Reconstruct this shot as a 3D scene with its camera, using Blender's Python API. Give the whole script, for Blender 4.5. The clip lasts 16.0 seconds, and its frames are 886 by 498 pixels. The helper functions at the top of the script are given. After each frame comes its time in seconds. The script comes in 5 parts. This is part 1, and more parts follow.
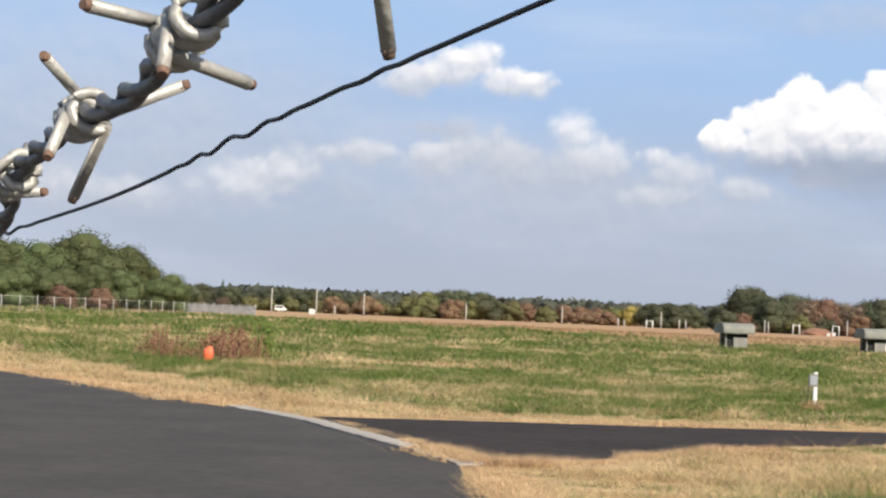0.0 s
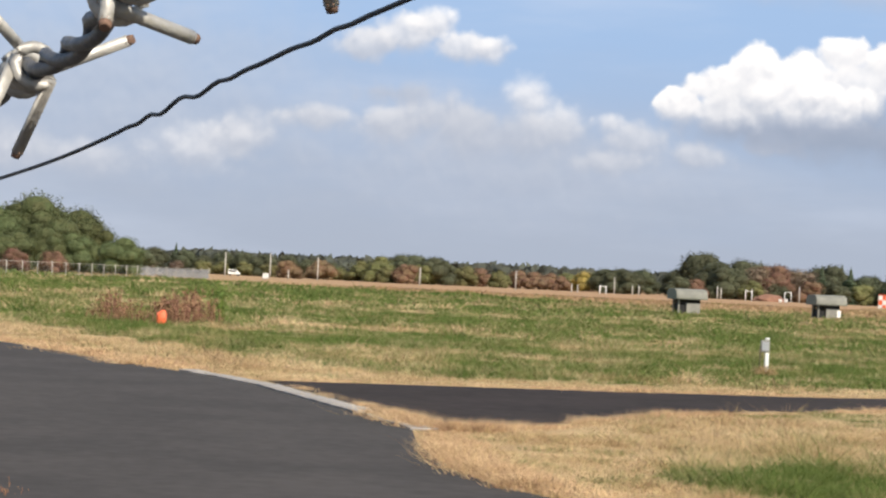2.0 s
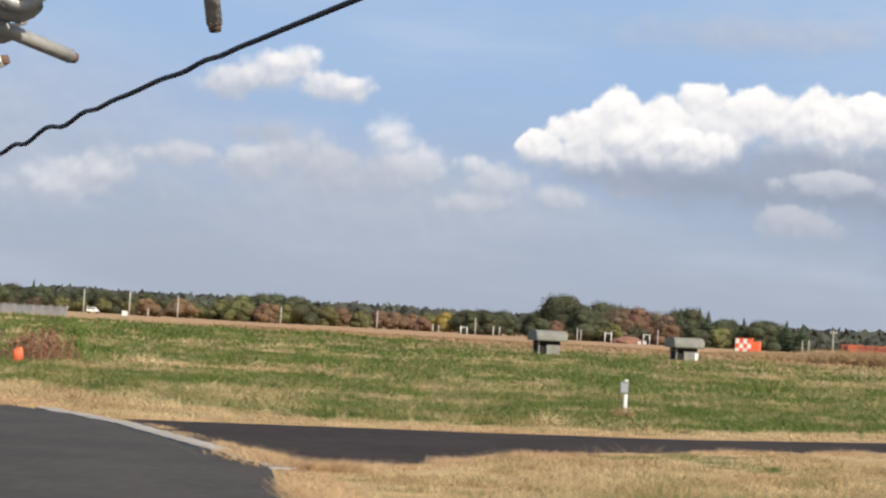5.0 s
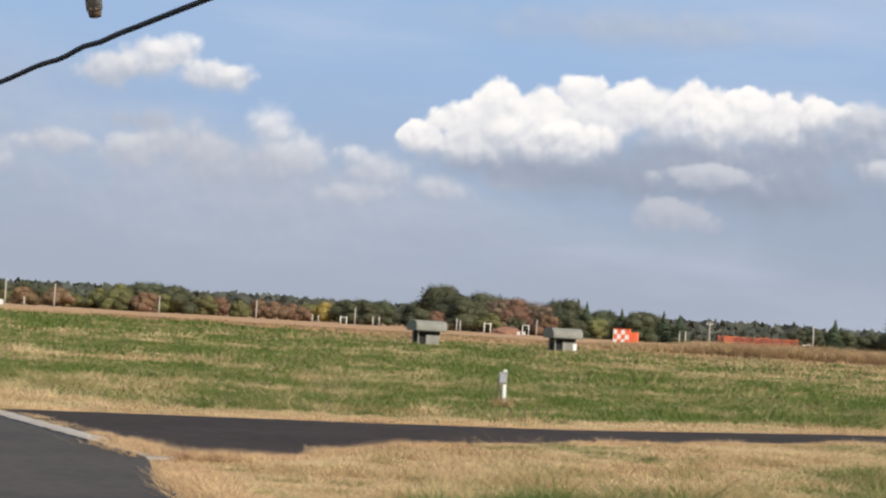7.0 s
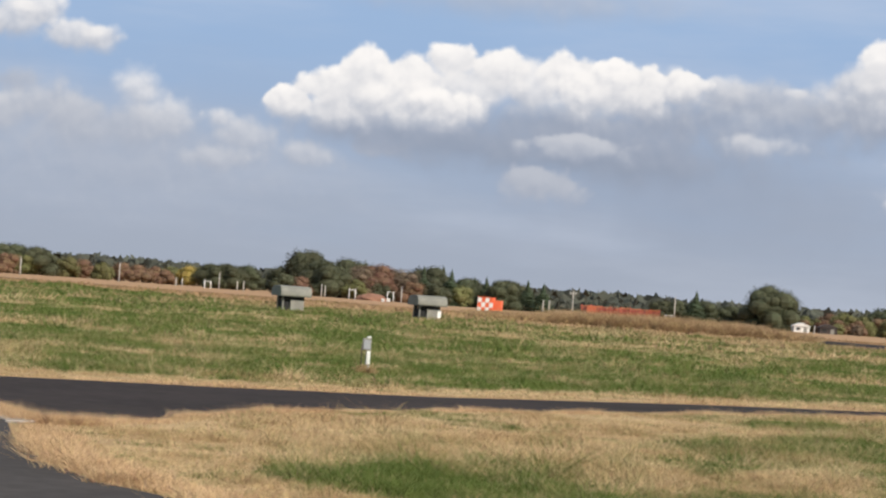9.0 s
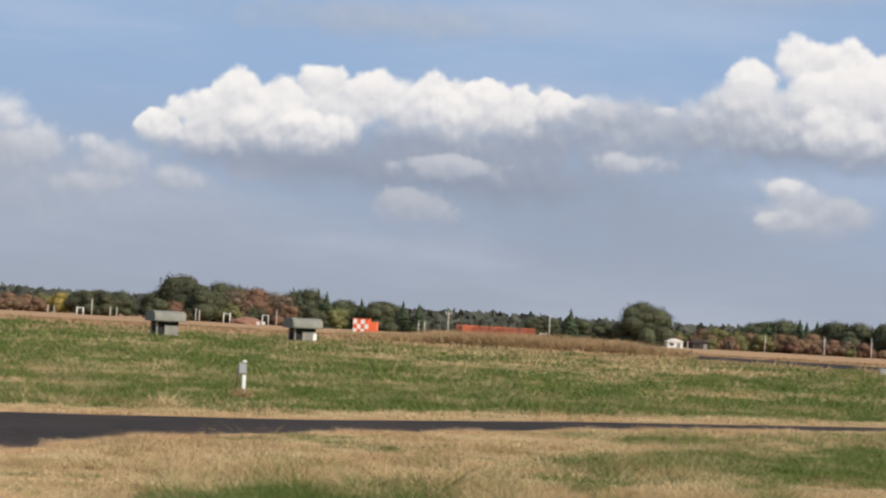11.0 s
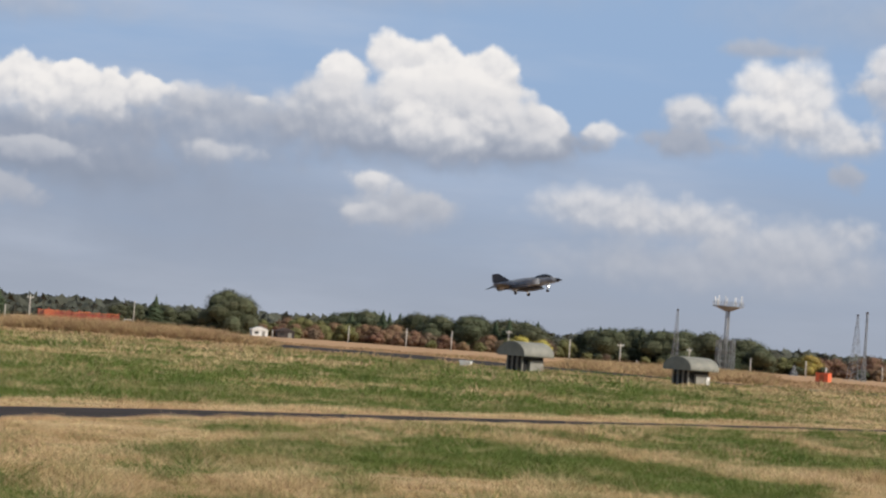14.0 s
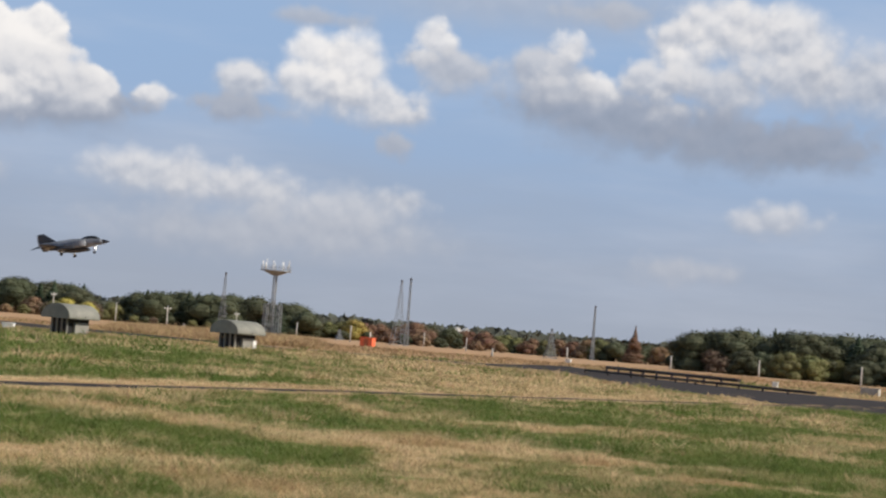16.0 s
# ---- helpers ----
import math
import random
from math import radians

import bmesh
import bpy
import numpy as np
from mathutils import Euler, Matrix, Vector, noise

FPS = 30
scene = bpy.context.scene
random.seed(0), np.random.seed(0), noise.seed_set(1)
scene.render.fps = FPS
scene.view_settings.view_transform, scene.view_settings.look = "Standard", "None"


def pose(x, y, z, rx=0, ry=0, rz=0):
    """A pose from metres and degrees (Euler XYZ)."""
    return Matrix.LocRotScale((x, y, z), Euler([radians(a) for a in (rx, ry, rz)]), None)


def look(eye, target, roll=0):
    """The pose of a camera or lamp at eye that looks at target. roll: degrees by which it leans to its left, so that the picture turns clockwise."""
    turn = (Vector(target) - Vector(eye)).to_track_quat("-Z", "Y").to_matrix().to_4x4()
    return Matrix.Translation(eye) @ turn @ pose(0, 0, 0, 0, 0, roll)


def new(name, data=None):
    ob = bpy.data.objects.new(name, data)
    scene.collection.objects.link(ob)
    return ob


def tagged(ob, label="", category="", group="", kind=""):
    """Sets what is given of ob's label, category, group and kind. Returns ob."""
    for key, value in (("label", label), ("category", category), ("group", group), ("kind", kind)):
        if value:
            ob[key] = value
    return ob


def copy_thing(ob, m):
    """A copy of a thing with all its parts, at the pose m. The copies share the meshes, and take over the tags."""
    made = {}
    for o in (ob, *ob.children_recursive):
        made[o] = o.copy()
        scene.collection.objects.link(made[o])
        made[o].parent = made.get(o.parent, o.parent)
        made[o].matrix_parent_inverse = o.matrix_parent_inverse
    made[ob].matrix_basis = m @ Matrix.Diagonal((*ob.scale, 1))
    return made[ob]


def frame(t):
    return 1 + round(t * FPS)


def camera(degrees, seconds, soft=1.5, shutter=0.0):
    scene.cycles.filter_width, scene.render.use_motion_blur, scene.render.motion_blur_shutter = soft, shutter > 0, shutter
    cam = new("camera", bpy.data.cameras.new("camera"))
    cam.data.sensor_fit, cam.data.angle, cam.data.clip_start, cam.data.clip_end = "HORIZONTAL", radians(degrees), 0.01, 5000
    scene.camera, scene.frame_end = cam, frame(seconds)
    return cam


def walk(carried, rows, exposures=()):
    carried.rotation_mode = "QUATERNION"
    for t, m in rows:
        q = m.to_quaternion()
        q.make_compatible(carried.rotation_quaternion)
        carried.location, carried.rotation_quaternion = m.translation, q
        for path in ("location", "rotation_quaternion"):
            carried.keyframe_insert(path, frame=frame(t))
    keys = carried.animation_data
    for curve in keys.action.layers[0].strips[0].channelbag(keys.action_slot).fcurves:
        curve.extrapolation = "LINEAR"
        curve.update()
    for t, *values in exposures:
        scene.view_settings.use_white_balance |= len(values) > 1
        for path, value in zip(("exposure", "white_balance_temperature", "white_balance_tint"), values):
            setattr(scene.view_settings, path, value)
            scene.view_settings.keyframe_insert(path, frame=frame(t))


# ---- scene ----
# The camera stands still behind a fence and pans to the right. Rows: seconds, tilt, lean, turn.
EYE = 1.8
cam = camera(24.66, 16.0, soft=2.3)
ROWS = [
    (0.0, 91.795, -2.477, -0.078),
    (0.5, 91.498, -2.537, -0.483),
    (1.0, 90.949, -2.364, -0.306),
    (1.5, 90.666, -2.205, -0.559),
    (2.0, 90.858, -2.711, -1.383),
    (2.5, 90.970, -2.954, -2.699),
    (3.0, 91.263, -2.980, -3.467),
    (5.5, 92.290, -3.317, -6.009),
    (6.0, 92.318, -3.373, -6.895),
    (6.5, 92.283, -3.326, -7.762),
    (7.0, 92.107, -3.442, -8.713),
    (7.5, 91.699, -3.390, -9.650),
    (8.0, 91.256, -3.669, -10.706),
    (8.5, 91.266, -4.067, -11.881),
    (11.0, 92.245, -3.203, -16.063),
    (11.5, 92.354, -2.818, -18.842),
    (12.0, 93.141, -2.548, -19.511),
    (12.5, 93.300, -2.791, -20.226),
    (13.0, 92.856, -3.310, -22.400),
    (13.5, 92.438, -3.540, -25.013),
    (14.0, 92.663, -4.225, -27.766),
    (14.5, 93.088, -4.414, -30.580),
    (15.0, 93.297, -4.433, -34.768),
    (15.5, 92.990, -4.756, -38.368),
    (16.0, 92.625, -4.657, -40.539),
]
RISE = [(0, 0), (1.0, -0.0003), (1.5, -0.0008), (2.5, -0.0015), (5.5, -0.0036), (16, -0.0036)]


def rise(t):
    return float(np.interp(t, [a for a, b in RISE], [b for a, b in RISE]))


walk(cam, [(t, pose(float(np.interp(t, [0, 1.5, 5.5, 16], [0, 0.0018, -0.0008, -0.0008])), 0, EYE + rise(t), a, b, c)) for t, a, b, c in ROWS], [(0, 0.3), (3, 0.2), (7, 0.08), (11, -0.06), (13.5, -0.12), (16, -0.05)])

# ---- world: hazy autumn afternoon sky with cumulus ----
SUN_AZ, SUN_EL = 146.0, 36.0
world = bpy.data.worlds.new("sky")
scene.world = world
world.use_nodes = True
wt = world.node_tree
wt.nodes.clear()


def link(tree, a, b):
    tree.links.new(a, b)


def math_node(tree, op, a, b=0.0, c=0.0, clamp=False):
    n = tree.nodes.new("ShaderNodeMath")
    n.operation, n.use_clamp = op, clamp
    for k, v in enumerate((a, b, c)):
        if isinstance(v, (int, float)):
            n.inputs[k].default_value = v
        else:
            link(tree, v, n.inputs[k])
    return n.outputs[0]


def vec_node(tree, op, a, b=(0, 0, 0)):
    n = tree.nodes.new("ShaderNodeVectorMath")
    n.operation = op
    for k, v in enumerate((a, b)):
        if isinstance(v, tuple):
            n.inputs[k].default_value = v
        else:
            link(tree, v, n.inputs[k])
    return n.outputs["Value"] if op == "LENGTH" else n.outputs[0]


def mix_col(tree, f, a, b):
    n = tree.nodes.new("ShaderNodeMix")
    n.data_type = "RGBA"
    for k, v in ((0, f), (6, a), (7, b)):
        if isinstance(v, (int, float)):
            n.inputs[k].default_value = v
        elif isinstance(v, tuple):
            n.inputs[k].default_value = (*v, 1)
        else:
            link(tree, v, n.inputs[k])
    return n.outputs[2]


def smooth(tree, v, lo, hi, a=0.0, b=1.0):
    n = tree.nodes.new("ShaderNodeMapRange")
    n.interpolation_type = "SMOOTHSTEP"
    link(tree, v, n.inputs[0])
    for k, w in enumerate((lo, hi, a, b)):
        n.inputs[1 + k].default_value = w
    return n.outputs[0]


def fractal(tree, vec, scale, detail, rough=0.55):
    n = tree.nodes.new("ShaderNodeTexNoise")
    n.inputs["Scale"].default_value, n.inputs["Detail"].default_value, n.inputs["Roughness"].default_value = scale, detail, rough
    link(tree, vec, n.inputs["Vector"])
    return n


# Clouds are heaps of puffs, drawn from back to front: bearing and height of the middle, half width and half height in degrees, brightness at its top and foot.
BANK_BELLY = [
    (10.31, 4.68, 3.67, 0.83, 0.36, 0.22), (15.06, 5.05, 3.35, 0.96, 0.3, 0.14), (18.49, 5.31, 2.72, 0.96, 0.36, 0.2), (12.88, 4.34, 4.79, 0.96, 0.24, 0.12),
    (17.30, 4.24, 4.79, 0.96, 0.22, 0.1),
]
BANK_TOPS = [
    (7.72, 5.15, 0.93, 0.54, 1, 0.7), (8.98, 5.57, 1.12, 0.77, 1, 0.75), (9.99, 6.18, 0.83, 0.89, 1, 0.8), (11.11, 6.08, 1.05, 0.83, 1, 0.8),
    (12.31, 6.57, 0.99, 0.80, 1, 0.85), (13.59, 6.44, 0.96, 0.80, 1, 0.8), (15.62, 6.45, 0.99, 0.83, 1, 0.75), (16.96, 6.27, 1.05, 0.83, 1, 0.7),
    (17.90, 6.18, 0.80, 0.70, 0.95, 0.6), (18.82, 6.31, 0.80, 0.64, 0.95, 0.6),
]
BANK_FRONT = [
    (8.69, 5.04, 1.28, 0.54, 0.9, 0.55), (9.80, 5.26, 1.44, 0.73, 0.86, 0.6), (12.96, 5.90, 1.44, 0.96, 0.88, 0.7), (11.23, 5.34, 1.76, 0.83, 0.97, 0.6),
    (12.27, 5.30, 1.28, 0.64, 1, 0.62), (14.62, 5.98, 0.99, 1.05, 0.93, 0.62), (16.28, 5.85, 1.37, 0.89, 0.96, 0.6), (17.53, 5.79, 1.28, 0.73, 0.88, 0.5),
    (15.72, 4.51, 1.60, 0.38, 0.55, 0.42), (15.15, 3.42, 1.28, 0.58, 0.48, 0.42),
]
LINK_CLOUDS = [
    (16.99, 4.80, 3.83, 0.96, 0.32, 0.2), (21.13, 5.47, 3.83, 1.12, 0.42, 0.24), (18.68, 6.44, 0.77, 0.58, 0.95, 0.6), (19.97, 6.29, 0.96, 0.48, 0.85, 0.5),
    (17.89, 6.12, 0.96, 0.70, 0.8, 0.5), (21.99, 6.39, 0.32, 0.19, 0.95, 0.7), (21.11, 5.94, 1.76, 0.77, 0.6, 0.35), (20.99, 4.85, 1.20, 0.38, 0.72, 0.45),
    (16.12, 4.52, 1.76, 0.38, 0.6, 0.42), (15.14, 3.36, 1.44, 0.58, 0.46, 0.42),
]
TALL_BACK = [
    (26.38, 5.66, 4.15, 1.12, 0.34, 0.18), (29.05, 5.58, 2.88, 0.96, 0.36, 0.2), (24.41, 7.34, 0.89, 0.80, 1, 0.8), (25.83, 7.78, 1.05, 0.89, 1, 0.85),
    (27.02, 7.70, 1.05, 0.89, 1, 0.85), (28.36, 7.64, 0.96, 0.86, 1, 0.8), (29.00, 7.08, 0.67, 0.73, 0.98, 0.7), (27.43, 7.04, 2.40, 0.96, 0.97, 0.8),
    (30.27, 6.21, 0.73, 0.73, 0.93, 0.6),
]
TALL_FRONT = [
    (23.81, 6.29, 1.60, 1.05, 0.72, 0.4), (25.24, 6.42, 1.92, 1.05, 0.8, 0.55), (27.30, 6.32, 2.24, 1.15, 0.84, 0.55), (29.03, 6.21, 1.60, 1.05, 0.82, 0.5),
    (26.61, 5.91, 1.28, 0.83, 0.92, 0.55), (27.95, 5.79, 1.28, 0.73, 0.86, 0.5), (29.67, 5.76, 1.28, 0.70, 0.72, 0.4), (25.32, 4.32, 0.80, 0.54, 0.85, 0.5),
    (25.52, 3.41, 0.96, 0.42, 0.66, 0.45), (26.77, 3.77, 1.12, 0.48, 0.55, 0.42),
]
SMALL_CLOUDS = [
    (-1.05, 6.43, 0.99, 0.54, 0.72, 0.5), (0.11, 6.78, 1.12, 0.70, 0.84, 0.55), (0.76, 7.08, 0.70, 0.64, 0.95, 0.62), (1.63, 6.54, 1.12, 0.48, 0.85, 0.55),
    (2.43, 6.52, 0.61, 0.48, 0.9, 0.55),
]
LOW_CLOUDS = [
    (-4.52, 3.73, 0.96, 0.64, 0.66, 0.48), (-2.56, 4.38, 0.96, 0.35, 0.62, 0.48), (-0.42, 5.16, 1.12, 0.35, 0.48, 0.4), (-0.36, 4.35, 1.12, 0.42, 0.66, 0.5),
    (1.68, 4.56, 0.96, 0.54, 0.6, 0.45), (3.64, 5.09, 0.70, 0.70, 0.86, 0.6), (4.40, 4.37, 0.80, 0.58, 0.82, 0.55), (5.86, 4.56, 0.48, 0.38, 0.8, 0.55),
    (6.74, 4.13, 0.96, 0.58, 0.66, 0.45), (6.05, 3.48, 1.12, 0.32, 0.62, 0.45), (8.44, 3.75, 1.12, 0.42, 0.64, 0.44), (10.35, 4.05, 1.12, 0.32, 0.56, 0.42),
    (2.35, 4.05, 3.19, 0.70, 0.5, 0.42),
]
LEFT_CLOUDS = [
    (-5.87, 3.28, 1.44, 0.77, 0.78, 0.52), (-4.85, 3.58, 0.80, 0.54, 0.74, 0.52), (-9.00, 2.91, 1.92, 0.54, 0.62, 0.48), (-11.25, 3.13, 1.92, 0.73, 0.6, 0.48),
    (-2.18, 4.34, 0.96, 0.38, 0.7, 0.5), (-0.26, 4.30, 1.12, 0.51, 0.68, 0.48), (1.01, 4.59, 1.44, 0.64, 0.58, 0.45),
]
MIDDLE_CLOUDS = [
    (31.85, 6.18, 0.67, 0.38, 0.9, 0.5), (34.36, 6.75, 0.96, 0.77, 0.8, 0.4), (34.26, 6.03, 1.28, 0.54, 0.4, 0.28), (36.37, 7.73, 1.05, 0.93, 1, 0.75),
    (37.36, 7.41, 1.28, 1.18, 0.97, 0.65), (36.29, 6.76, 1.44, 0.89, 0.9, 0.5), (38.24, 6.50, 1.44, 0.83, 0.86, 0.45), (38.99, 6.19, 0.70, 0.42, 0.8, 0.45),
    (39.62, 8.36, 0.70, 0.70, 0.95, 0.62), (39.10, 7.87, 0.80, 0.54, 0.84, 0.5), (40.25, 7.57, 1.44, 0.70, 0.62, 0.4), (38.66, 5.36, 0.58, 0.48, 0.45, 0.36),
]
RIGHT_BACK = [
    (42.81, 7.68, 1.76, 0.96, 0.62, 0.36), (43.55, 8.39, 0.73, 0.64, 0.95, 0.6), (47.76, 9.25, 1.76, 1.05, 0.86, 0.55), (46.37, 8.86, 0.96, 0.80, 0.84, 0.5),
    (49.49, 8.96, 1.92, 1.28, 0.86, 0.5), (45.12, 6.57, 3.83, 1.12, 0.3, 0.1), (48.30, 6.15, 2.88, 1.02, 0.26, 0.08), (50.16, 6.11, 2.56, 0.96, 0.26, 0.1),
]
RIGHT_FRONT = [
    (44.43, 7.32, 0.89, 0.70, 0.95, 0.5), (43.32, 7.32, 1.12, 0.64, 0.66, 0.36), (46.81, 8.26, 1.05, 0.89, 0.92, 0.5), (45.84, 7.57, 1.44, 0.80, 0.78, 0.4),
    (47.88, 7.54, 1.76, 0.86, 0.7, 0.36), (49.72, 7.96, 1.92, 1.05, 0.78, 0.42), (51.87, 7.92, 2.40, 1.28, 0.72, 0.36), (46.36, 6.97, 1.12, 0.54, 0.66, 0.32),
]
STREAK_CLOUDS = [
    (32.21, 4.00, 2.40, 0.70, 0.8, 0.5), (34.14, 3.78, 2.40, 0.70, 0.76, 0.5), (37.06, 3.31, 2.56, 0.83, 0.66, 0.48), (39.11, 3.80, 1.12, 0.48, 0.72, 0.5),
    (35.20, 2.59, 4.79, 0.80, 0.52, 0.46), (49.54, 4.04, 1.28, 0.54, 0.7, 0.5), (47.01, 2.51, 1.60, 0.48, 0.5, 0.45), (26.28, 3.60, 1.60, 0.70, 0.66, 0.46),
    (36.28, 8.75, 1.44, 0.29, 0.5, 0.45), (44.58, 9.53, 1.44, 0.38, 0.5, 0.45),
]
HIGH_HAZE = [(-9.0, 5.0, 11.0, 4.0, 0.5, 0.45), (3.0, 3.2, 9.0, 2.4, 0.46, 0.42), (20.0, 3.6, 9.0, 2.2, 0.22, 0.2), (14.0, 8.6, 7.0, 0.8, 0.5, 0.46), (24.0, 10.2, 9.0, 1.2, 0.55, 0.5), (42.0, 9.8, 9.0, 1.4, 0.5, 0.46)]


def billows():
    """Rounded heaps on heaps at three sizes, like the skin of a cumulus, at a bearing and height."""
    g = bpy.data.node_groups.new("billows", "ShaderNodeTree")
    g.interface.new_socket("Place", in_out="INPUT", socket_type="NodeSocketVector")
    g.interface.new_socket("Relief", in_out="OUTPUT", socket_type="NodeSocketFloat")
    gi, go = g.nodes.new("NodeGroupInput"), g.nodes.new("NodeGroupOutput")
    p = gi.outputs[0]
    for scale, amount in ((0.6, 0.5), (2.4, 0.14)):
        n = fractal(g, p, scale, 3)
        p = vec_node(g, "ADD", p, vec_node(g, "MULTIPLY", vec_node(g, "SUBTRACT", n.outputs["Color"], (0.5, 0.5, 0.5)), (amount, amount, 0)))
    out = None
    for scale, amount in ((0.75, 0.62), (1.7, 0.36), (3.9, 0.12)):
        v = g.nodes.new("ShaderNodeTexVoronoi")
        v.voronoi_dimensions, v.feature = "2D", "SMOOTH_F1"
        v.inputs["Smoothness"].default_value = 0.35
        v.inputs["Scale"].default_value = scale
        link(g, p, v.inputs["Vector"])
        h = math_node(g, "MULTIPLY", math_node(g, "SUBTRACT", 0.4, v.outputs["Distance"]), amount)
        out = h if out is None else math_node(g, "ADD", out, h)
    wisp = fractal(g, gi.outputs[0], 1.6, 6, 0.6)
    link(g, math_node(g, "MULTIPLY_ADD", math_node(g, "SUBTRACT", wisp.outputs[0], 0.5), 0.42, out), go.inputs[0])
    return g


tc = wt.nodes.new("ShaderNodeTexCoord")
sep = wt.nodes.new("ShaderNodeSeparateXYZ")
link(wt, tc.outputs["Generated"], sep.inputs[0])
bearing = math_node(wt, "MULTIPLY", math_node(wt, "ARCTAN2", sep.outputs[0], sep.outputs[1]), 57.2958)
height = math_node(wt, "MULTIPLY", math_node(wt, "ARCSINE", sep.outputs[2]), 57.2958)
comb = wt.nodes.new("ShaderNodeCombineXYZ")
link(wt, bearing, comb.inputs[0])
link(wt, height, comb.inputs[1])
spot = comb.outputs[0]

sky = wt.nodes.new("ShaderNodeTexSky")
sky.sky_type, sky.sun_disc = "NISHITA", False
sky.sun_elevation, sky.sun_rotation = radians(SUN_EL), radians(SUN_AZ)
sky.air_density, sky.dust_density, sky.ozone_density = 1.2, 2.0, 1.0
open_sky = vec_node(wt, "MULTIPLY", sky.outputs[0], (0.1, 0.1, 0.1))
# lavender haze at the horizon, clear blue above it
streak = fractal(wt, vec_node(wt, "MULTIPLY", spot, (0.12, 0.5, 1)), 1.0, 4)
low = mix_col(wt, smooth(wt, math_node(wt, "ADD", height, math_node(wt, "MULTIPLY", streak.outputs[0], 3.0)), 2.0, 9.5), (0.37, 0.415, 0.505), (0.325, 0.465, 0.69))
veil = fractal(wt, vec_node(wt, "MULTIPLY", spot, (0.07, 0.35, 1)), 1.0, 5)
low = mix_col(wt, smooth(wt, veil.outputs[0], 0.42, 0.75, 0.0, 0.4), low, (0.58, 0.63, 0.74))
col = mix_col(wt, smooth(wt, height, 12.0, 35.0), low, open_sky)


heap = billows()
here, above = wt.nodes.new("ShaderNodeGroup"), wt.nodes.new("ShaderNodeGroup")
here.node_tree = above.node_tree = heap
link(wt, spot, here.inputs[0])
link(wt, vec_node(wt, "ADD", spot, (0.07, 0.26, 0)), above.inputs[0])
bump_here = here.outputs[0]
relief = math_node(wt, "SUBTRACT", bump_here, above.outputs[0])


def pile(name, puffs, crisp, foot, most, lumps, grow):
    """A bank of puffs laid over what is there: crisp is the width of the upper edge, foot that of the lower one, most the greatest cover."""
    g = bpy.data.node_groups.new(name, "ShaderNodeTree")
    for key, sort in (("Place", "Vector"), ("Bump", "Float"), ("Relief", "Float"), ("Tone", "Float"), ("Cover", "Float")):
        g.interface.new_socket(key, in_out="INPUT", socket_type="NodeSocket" + sort)
    for key in ("Tone", "Cover"):
        g.interface.new_socket(key, in_out="OUTPUT", socket_type="NodeSocketFloat")
    gi, go = g.nodes.new("NodeGroupInput"), g.nodes.new("NodeGroupOutput")
    place, swell, slope, tone, cover = gi.outputs[:5]
    # one bank is worked out after the other: a trace of the cover so far goes into the next one's place
    tie = math_node(g, "MULTIPLY", math_node(g, "ADD", tone, cover), 1e-6)
    place, swell = vec_node(g, "ADD", place, tie), math_node(g, "ADD", swell, tie)
    for a, e, ra, re, top, low_tone in puffs:
        ra, re = ra * grow, re * grow
        q = g.nodes.new("ShaderNodeVectorMath")
        q.operation = "MULTIPLY_ADD"
        link(g, place, q.inputs[0])
        q.inputs[1].default_value, q.inputs[2].default_value = (1 / ra, 1 / re, 0), (-a / ra, -e / re, 0)
        q = q.outputs[0]
        up = g.nodes.new("ShaderNodeVectorMath")
        up.operation = "DOT_PRODUCT"
        link(g, q, up.inputs[0])
        up.inputs[1].default_value = (0, 1, 0)
        up = up.outputs["Value"]
        thick = math_node(g, "SUBTRACT", math_node(g, "MULTIPLY_ADD", swell, lumps * min(1.1, max(0.5, 0.75 / re)), 1.0), vec_node(g, "LENGTH", q))
        # the lower edge is wide and soft, the upper one crisp
        width = smooth(g, up, -0.5, 0.25, foot, crisp)
        al = math_node(g, "MULTIPLY", smooth(g, math_node(g, "DIVIDE", thick, width), 0.0, 1.0), most)
        lit = smooth(g, math_node(g, "MULTIPLY_ADD", slope, 1.15, math_node(g, "MULTIPLY", up, 0.8)), -0.75, 0.75, low_tone * 0.78, top)
        rest = math_node(g, "SUBTRACT", 1.0, al)
        tone = math_node(g, "MULTIPLY_ADD", tone, rest, math_node(g, "MULTIPLY", lit, al))
        cover = math_node(g, "MULTIPLY_ADD", cover, rest, al)
    link(g, tone, go.inputs[0])
    link(g, cover, go.inputs[1])
    return g


